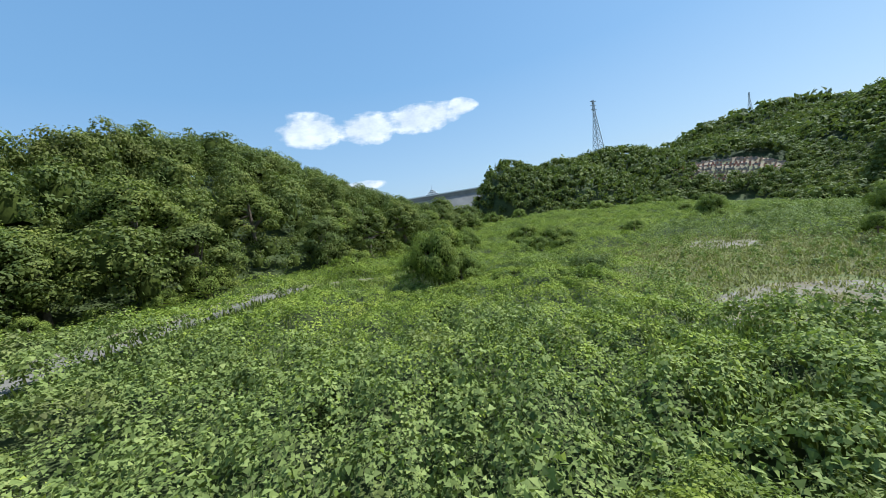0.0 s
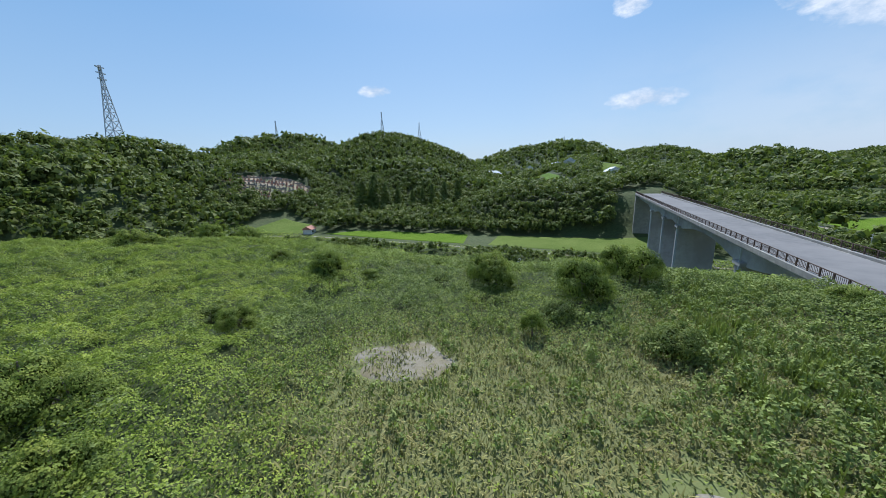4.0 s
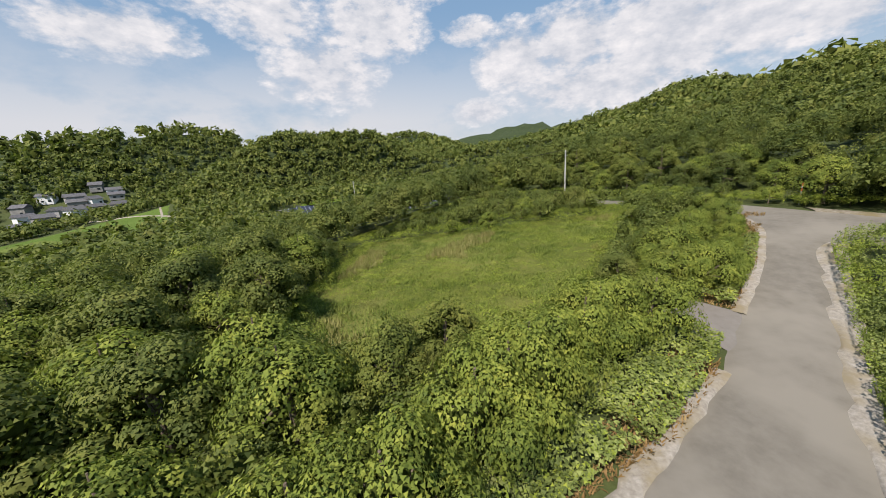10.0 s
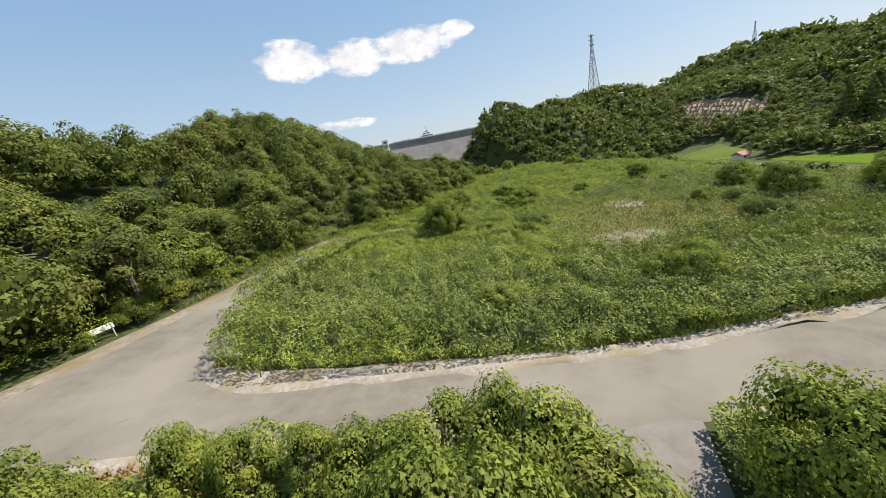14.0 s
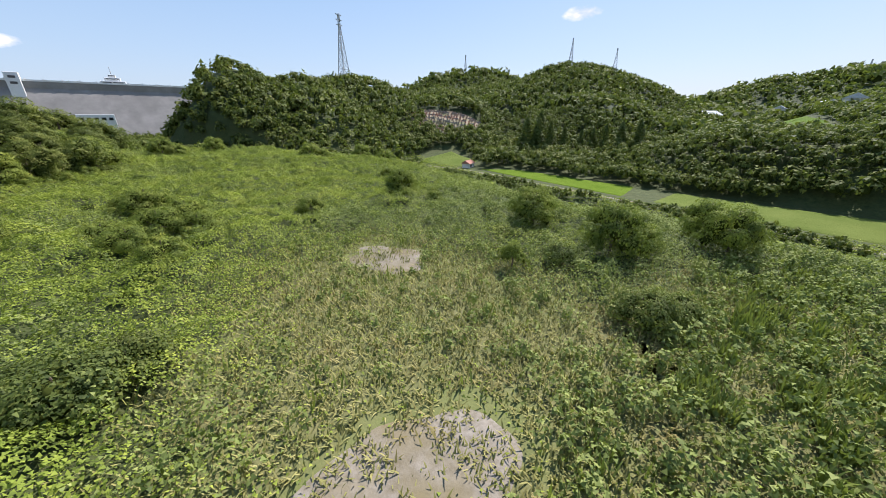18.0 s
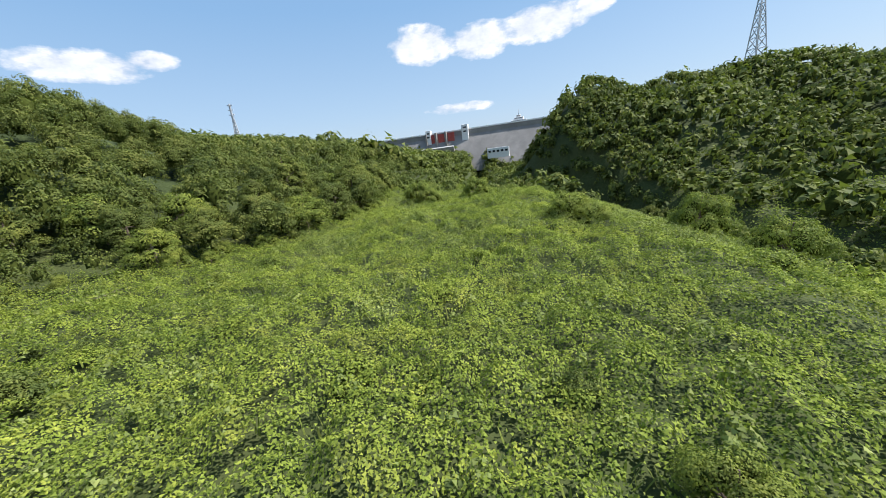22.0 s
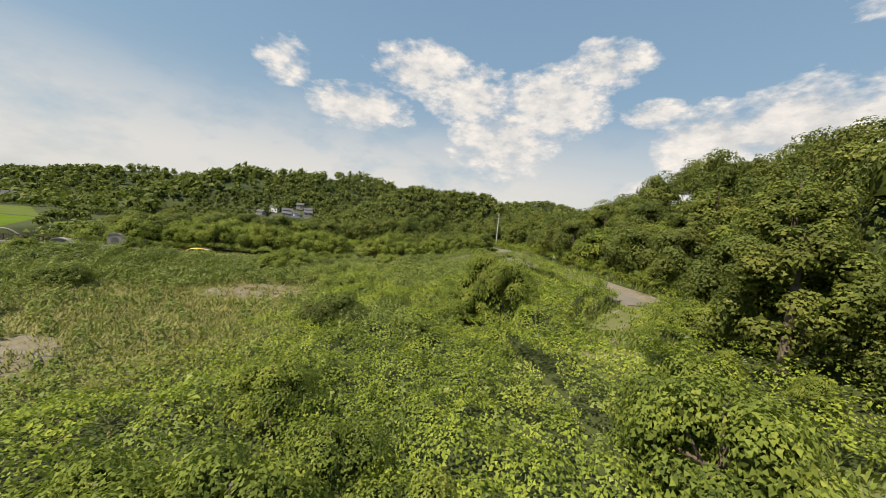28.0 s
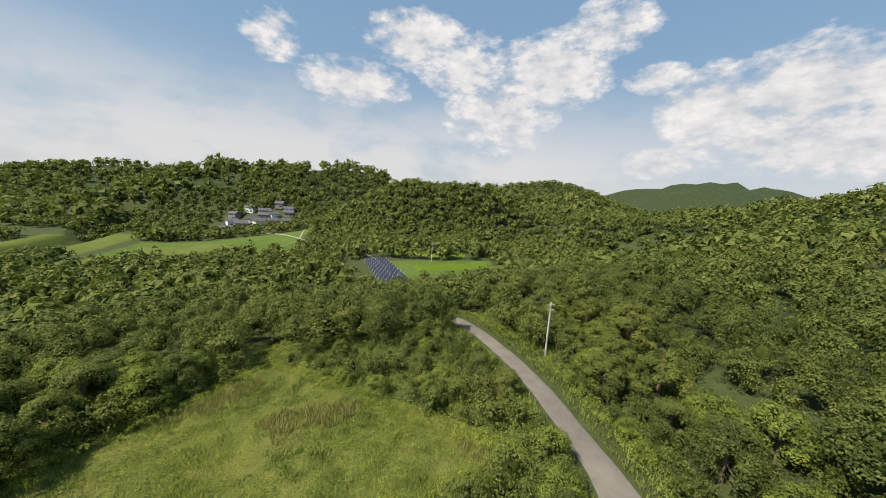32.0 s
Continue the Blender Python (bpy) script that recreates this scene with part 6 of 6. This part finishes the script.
def house(x, y, long_, wide, tall, turn, roof=M_ROOF, wall=M_WHITE, label="white farmhouse with a grey tiled gable roof", z=None):
    h = thing("house", pose(x, y, height(x, y) - 0.3 if z is None else z, 0, 0, turn), label, "house", "houses in the valley")
    bm = bmesh.new()
    box(bm, (long_, wide, tall + 0.6), (0, 0, tall / 2))
    part("wall", bm, wall, h)
    bm = bmesh.new()
    o, rise = 0.7, wide * 0.28
    a = [bm.verts.new(p) for p in ((-long_ / 2 - o, -wide / 2 - o, tall), (long_ / 2 + o, -wide / 2 - o, tall), (long_ / 2 + o, 0, tall + rise + 0.4), (-long_ / 2 - o, 0, tall + rise + 0.4), (long_ / 2 + o, wide / 2 + o, tall), (-long_ / 2 - o, wide / 2 + o, tall))]
    bm.faces.new((a[0], a[1], a[2], a[3]))
    bm.faces.new((a[3], a[2], a[4], a[5]))
    bm.faces.new((a[0], a[3], a[5]))
    bm.faces.new((a[1], a[4], a[2]))
    bm.faces.new((a[0], a[5], a[4], a[1]))
    bmesh.ops.recalc_face_normals(bm, faces=bm.faces)
    part("roof", bm, roof, h)
    for k in range(max(1, int(long_ // 4))):
        for s in (1, -1):
            bm = bmesh.new()
            box(bm, (1.6, 0.12, 1.2), (-long_ / 2 + 2 + 4 * k, s * (wide / 2 + 0.03), min(tall * 0.55, 2.0)))
            part("window", bm, M_GLASS, h)
    return h


house(143.7, 157.5, 6, 4.5, 2.6, 20, M_BRICKROOF, M_WHITE, "small shed with a red sheet roof by the rice field")
house(141.2, -98.7, 4, 3, 3.0, 10, M_ROOF, M_WHITE, "small white pump house by the field road")
for x, y, l, w, h_, t in ((268, -160, 14, 9, 4.0, 20), (252, -160, 10, 8, 3.5, 20), (280, -138, 26, 9, 3.0, 22), (262, -178, 9, 7, 4, 70)):
    house(x, y, l, w, h_, t, label="farm building with a pale roof beside the rice fields")
r2 = np.random.default_rng(5)
for k in range(15):
    x, y = 32 + 12.5 * (k % 5) + r2.uniform(-4, 4), -378 + 17.0 * (k // 5) + r2.uniform(-5, 5)
    house(x, y, r2.uniform(7, 11), r2.uniform(5.5, 7.5), r2.uniform(3.4, 6), r2.uniform(-30, 60), wall=(M_WHITE, M_CONCRETE, M_PIER)[k % 3], label="farmhouse with a grey tiled gable roof in the village")
for k in range(10):
    house(367 + r2.uniform(-60, 60), -510 + r2.uniform(-50, 40), r2.uniform(10, 18), r2.uniform(8, 10), r2.uniform(4, 6.5), r2.uniform(-30, 60))
for x, y, l in ((430, 40, 60), (500, 60, 45), (470, 95, 30), (560, 20, 30), (330, 0, 22), (390, 120, 26), (300, -35, 18), (620, 110, 40)):
    house(x, y, l, 12, 5, r2.uniform(-15, 25), M_STEEL, label="long pale farm shed beyond the river")
house(1416, 43, 120, 20, 10, 80, M_ROOF, M_WHITE, "long white building on the far ridge")

tagged(ribbon("village_road", [(-2, -236), (10, -258), (27, -284), (48, -318), (66, -344)], [(2, -238), (14, -260), (31, -286), (52, -320), (70, -346)], M_GRAVEL, 0.5, step=4.0, across=2), "pale concrete road down from the village", "road", kind="structure")

# solar farm: two blocks of tables
TABLES = [(-25.0 - 5.6 * j - 0.2 * i, -166.0 + 5.0 * i) for i in range(10) for j in range(2)] + [(-45.0 - 5.6 * j - 0.5 * i, -117.0 + 5.0 * i) for i in range(5) for j in range(3)]
for x, y in TABLES:
    s = thing("solar_table", pose(x, y, height(x, y) + 0.2, 0, 0, 160), "dark blue solar panel table on steel legs", "solar panel", "solar farm tables")
    bm = bmesh.new()
    box(bm, (5.4, 3.2, 0.08), (0, 0, 1.5), (24, 0, 0))
    part("panel", bm, M_PANEL, s)
    bm = bmesh.new()
    for k in (-2.7, -0.9, 0.9, 2.7):
        box(bm, (0.1, 3.3, 0.1), (k, 0, 1.51), (24, 0, 0))
    part("frame", bm, M_STEEL, s, "pale aluminium frame")
    for k in (-2, 2):
        bm = bmesh.new()
        box(bm, (0.12, 0.12, 1.9), (k, 0, 0.6))
        part("leg", bm, M_STEEL, s)

# water chute on the far bank
c = thing("water_chute", pose(121.2, 42.3, -25), "pale concrete chute dropping into the river", "water chute")
bm = bmesh.new()
tube(bm, (-5.5, 0, 0.2), (2.5, 0, 5.6), 0.65, n=10)
part("channel", bm, M_PIPE, c)

# terraced graveyard on the hillside
grave = thing("graveyard", pose(0, 0, 0), "terraced hillside graveyard with rows of small stones", "graveyard")
g3 = np.random.default_rng(9)
M_TERRACE = mottled("reddish_terrace", (0.2, 0.17, 0.09), (0.36, 0.26, 0.2), 0.35, bump=0.5, distance=0.2, third=(0.11, 0.14, 0.045))
tagged(field([(152, 228), (168, 256), (210, 214), (188, 190)], -40.0, M_TERRACE, "reddish terraced earth of the hillside graveyard", 0.1, 30, 0.8), category="graveyard ground")
for k in range(6):
    ax, ay = 153 + 2.8 * k + g3.uniform(-1, 1), 227 + 5.0 * k + g3.uniform(-1, 1)
    bx, by = 187 + 3.8 * k + g3.uniform(-1, 1), 191 + 4.2 * k + g3.uniform(-1, 1)
    for i in range(9):
        t = (i + 0.5) / 9
        x, y = ax + (bx - ax) * t, ay + (by - ay) * t
        bm = bmesh.new()
        box(bm, (math.hypot(bx - ax, by - ay) / 9, 0.4, 1.0), (x, y, height(x, y) + 0.4), (0, 0, math.degrees(math.atan2(by - ay, bx - ax))), bevel=0.05)
        part("terrace_wall", bm, M_CONCRETE, grave, "low grey terrace wall" if k + i == 0 else "")
    bm = bmesh.new()
    for i in range(24):
        t = (i + g3.uniform(-0.3, 0.3)) / 24
        for off in (-2.4, 1.4):
            s, x, y = g3.uniform(0.5, 1.1), ax + (bx - ax) * t + off, ay + (by - ay) * t
            box(bm, (s, s, g3.uniform(1.0, 2.0)), (x, y, height(x, y) + 0.9), (0, 0, 60))
    tagged(part("gravestone", bm, (M_FOAM, M_BRICKROOF, M_QUARRY)[k % 3], grave), "small grey and reddish gravestones", kind="stuff")

# ---- river: boulders, weir, chute wall ----
rock_rng = np.random.default_rng(31)
bm = bmesh.new()
bmesh.ops.create_icosphere(bm, subdivisions=2, radius=1.0)
ball = np.array([v.co[:] for v in bm.verts])
ball_tri = np.array([[v.index for v in f.verts] for f in bm.faces])
bm.free()


def boulder_shape(seed):
    rng = np.random.default_rng(seed)
    push = 1 + 0.5 * (value_noise(ball[:, 0] * 3 + seed * 9, ball[:, 1] * 3 + ball[:, 2] * 5, 1.3, seed) - 0.5) + rng.uniform(-0.07, 0.07, len(ball))
    return ball * push[:, None] * np.array([1.0, 0.75, 0.5])


shapes = [mesh_object("boulder", boulder_shape(k), ball_tri, M_FOAM) for k in range(3)]
for ob in shapes:
    tagged(ob, "grey river boulder in shallow water", "boulder", "boulders in the river")
spots = 0
for y in np.arange(14, 190, 1.55):
    x = float(along(y, RIVER)) + rock_rng.uniform(-7.5, 7.5)
    m = pose(x, y, -24.35, 0, 0, rock_rng.uniform(0, 360)) @ Matrix.Diagonal((*(rock_rng.uniform(0.5, 1.6) * np.array([1, 1, rock_rng.uniform(0.7, 1.2)])), 1))
    if spots < 3:
        shapes[spots].matrix_world = m
    else:
        copy_thing(shapes[spots % 3], m)
    spots += 1
bm = bmesh.new()
box(bm, (19, 1.4, 1.0), (float(along(96, RIVER)), 96, -24.5), (0, 0, 12), bevel=0.2)
weir = thing("weir", pose(0, 0, 0), "low concrete weir with white water across the river", "weir")
part("sill", bm, M_CONCRETE, weir)
bm = bmesh.new()
for k in range(36):
    x = float(along(93, RIVER)) + rock_rng.uniform(-8, 8)
    box(bm, (rock_rng.uniform(0.3, 1.2), rock_rng.uniform(0.6, 2.4), 0.12), (x, 95.2 - abs(rock_rng.normal()) * 3.2, -24.25), (0, 0, rock_rng.uniform(-25, 25)), bevel=0.05)
tagged(part("white_water", bm, M_FOAM, weir, "white foaming water below the sill"), kind="stuff")

# ---- wires along the wooded lane ----
for a, b in (((-38.2, -38.0), (-56.5, -161.7)), ((-56.5, -161.7), (-95.0, -190.0))):
    for off in (-0.5, 0.5):
        za, zb = height(*a) + 9.2, height(*b) + 9.4
        bm = bmesh.new()
        last = None
        for t in np.linspace(0, 1, 11):
            p = Vector((a[0] + (b[0] - a[0]) * t + off, a[1] + (b[1] - a[1]) * t, za + (zb - za) * t - 4 * 0.9 * t * (1 - t)))
            if last:
                tube(bm, last, p, 0.018, n=4)
            last = p
        cable = thing("power_cable", pose(0, 0, 0), "thin black overhead cable between utility poles", "cable", "overhead cables")
        part("strand", bm, M_TYRE, cable)

# ---- cracks and patches in the road ----
crack_rng = np.random.default_rng(41)
M_CRACK = mottled("crack_filler", (0.05, 0.047, 0.042), (0.09, 0.084, 0.075), 6.0)
for k in range(20):
    x0 = crack_rng.uniform(-24, 42)
    y0 = crack_rng.uniform(-5.0, -1.2) - (1.6 if x0 > 14 else 0.0)
    a = crack_rng.uniform(-0.5, 0.5) + (math.pi / 2 if crack_rng.uniform() < 0.35 else 0.0)
    pts = [(x0, y0)]
    for i in range(int(crack_rng.integers(4, 12))):
        a += crack_rng.uniform(-0.4, 0.4)
        x1, y1 = pts[-1][0] + 0.45 * math.cos(a), pts[-1][1] + 0.45 * math.sin(a)
        south = np.interp(x1, [p[0] for p in SOUTH_KERB[::-1]], [p[1] for p in SOUTH_KERB[::-1]]) + 0.4
        north = np.interp(x1, [p[0] for p in NORTH_KERB[::-1]], [p[1] for p in NORTH_KERB[::-1]]) - 0.4
        if not south < y1 < north:
            break
        pts.append((x1, y1))
    if len(pts) > 2:
        wide = crack_rng.uniform(0.02, 0.05)
        tagged(ribbon("road_crack", [(p + wide, q + wide) for p, q in pts], [(p - wide, q - wide) for p, q in pts], M_CRACK, 0.128, step=0.3, across=1, ragged=0.01), "dark crack in the worn asphalt", "crack", kind="structure")

# reddish dry weeds on the road's south edge, by the apron and the hedge
x, y = crack_rng.uniform(-24, 40, 26000), crack_rng.uniform(-10, -4.6, 26000)
south = np.interp(x, [p[0] for p in SOUTH_KERB[::-1]], [p[1] for p in SOUTH_KERB[::-1]])
ok = (y < south - 0.25) & (y > south - 2.4) & ~((x > 1.2) & (x < 8.2)) & (value_noise(x, y, 3.0, 71) > 0.42)
x, y = x[ok], y[ok]
blades("dry_verge_weeds", x, y, ground(x, y) + 0.05, crack_rng.uniform(0.06, 0.3, len(x)), leaf_material("reddish_dry_weed", (0.12, 0.075, 0.03), (0.24, 0.145, 0.06), (0.33, 0.24, 0.1), 0.15, 0.3, 0.8), "reddish dry weeds along the road's edge", 0.4, 0.05)
# yellow-green short grass between the gravel verge and the field
x, y = crack_rng.uniform(-22, 36, 36000), crack_rng.uniform(0, 4.5, 36000)
north = np.interp(x, [p[0] for p in NORTH_KERB[::-1]], [p[1] for p in NORTH_KERB[::-1]])
ok = (y > north + 0.7) & (y < north + 2.2) & (value_noise(x, y, 1.2, 72) > 0.3) & ~paved(x, y)
x, y = x[ok], y[ok]
blades("verge_grass", x, y, ground(x, y) + 0.08, crack_rng.uniform(0.12, 0.45, len(x)), M_GRASS, "short yellow-green grass along the gravel verge", 0.3, 0.04)
# grass along the wooded lane and the path
x, y = crack_rng.uniform(-52, -6, 120000), crack_rng.uniform(-80, 50, 120000)
lane, trail = near_line(x, y, LANE[3:], 6.0) & ~near_line(x, y, LANE, 2.1), near_line(x, y, PATHLINE[1:], 3.8) & ~near_line(x, y, PATHLINE[1:], 1.5)
ok = lane | (trail & ~paved(x, y))
x, y = x[ok], y[ok]
blades("lane_grass", x, y, ground(x, y) + 0.03, crack_rng.uniform(0.15, 0.6, len(x)), M_GRASS, "unmown grass along the lane and the path", 0.4, 0.05)
# short grass growing through the overgrown track
x, y = crack_rng.uniform(-18, 0, 60000), crack_rng.uniform(28, 68, 60000)
ok = near_line(x, y, PATHLINE[4:], 1.9) & (value_noise(x, y, 1.1, 75) * 0.6 + value_noise(x, y, 0.4, 76) * 0.4 > 0.46)
x, y = x[ok], y[ok]
blades("track_grass", x, y, ground(x, y) + 0.06, crack_rng.uniform(0.06, 0.26, len(x)), M_TURF, "short grass growing through the overgrown track", 0.3, 0.05)
# grass and stalky weeds on the field's edge along the road
x, y = crack_rng.uniform(4, 42, 60000), crack_rng.uniform(1.5, 15, 60000)
ok = in_field(x, y) & ~paved(x, y) & (value_noise(x, y, 1.1, 73) * 0.6 + value_noise(x, y, 5.0, 74) * 0.5 > 0.66) & (bare_amount(x, y) < 0.3)
x, y = x[ok], y[ok]
blades("roadside_grass", x, y, ground(x, y) + field_cover(x, y)[2] * 0.5, crack_rng.uniform(0.25, 0.8, len(x)), M_GRASS, "tall unmown grass at the field's edge", 0.45, 0.035)
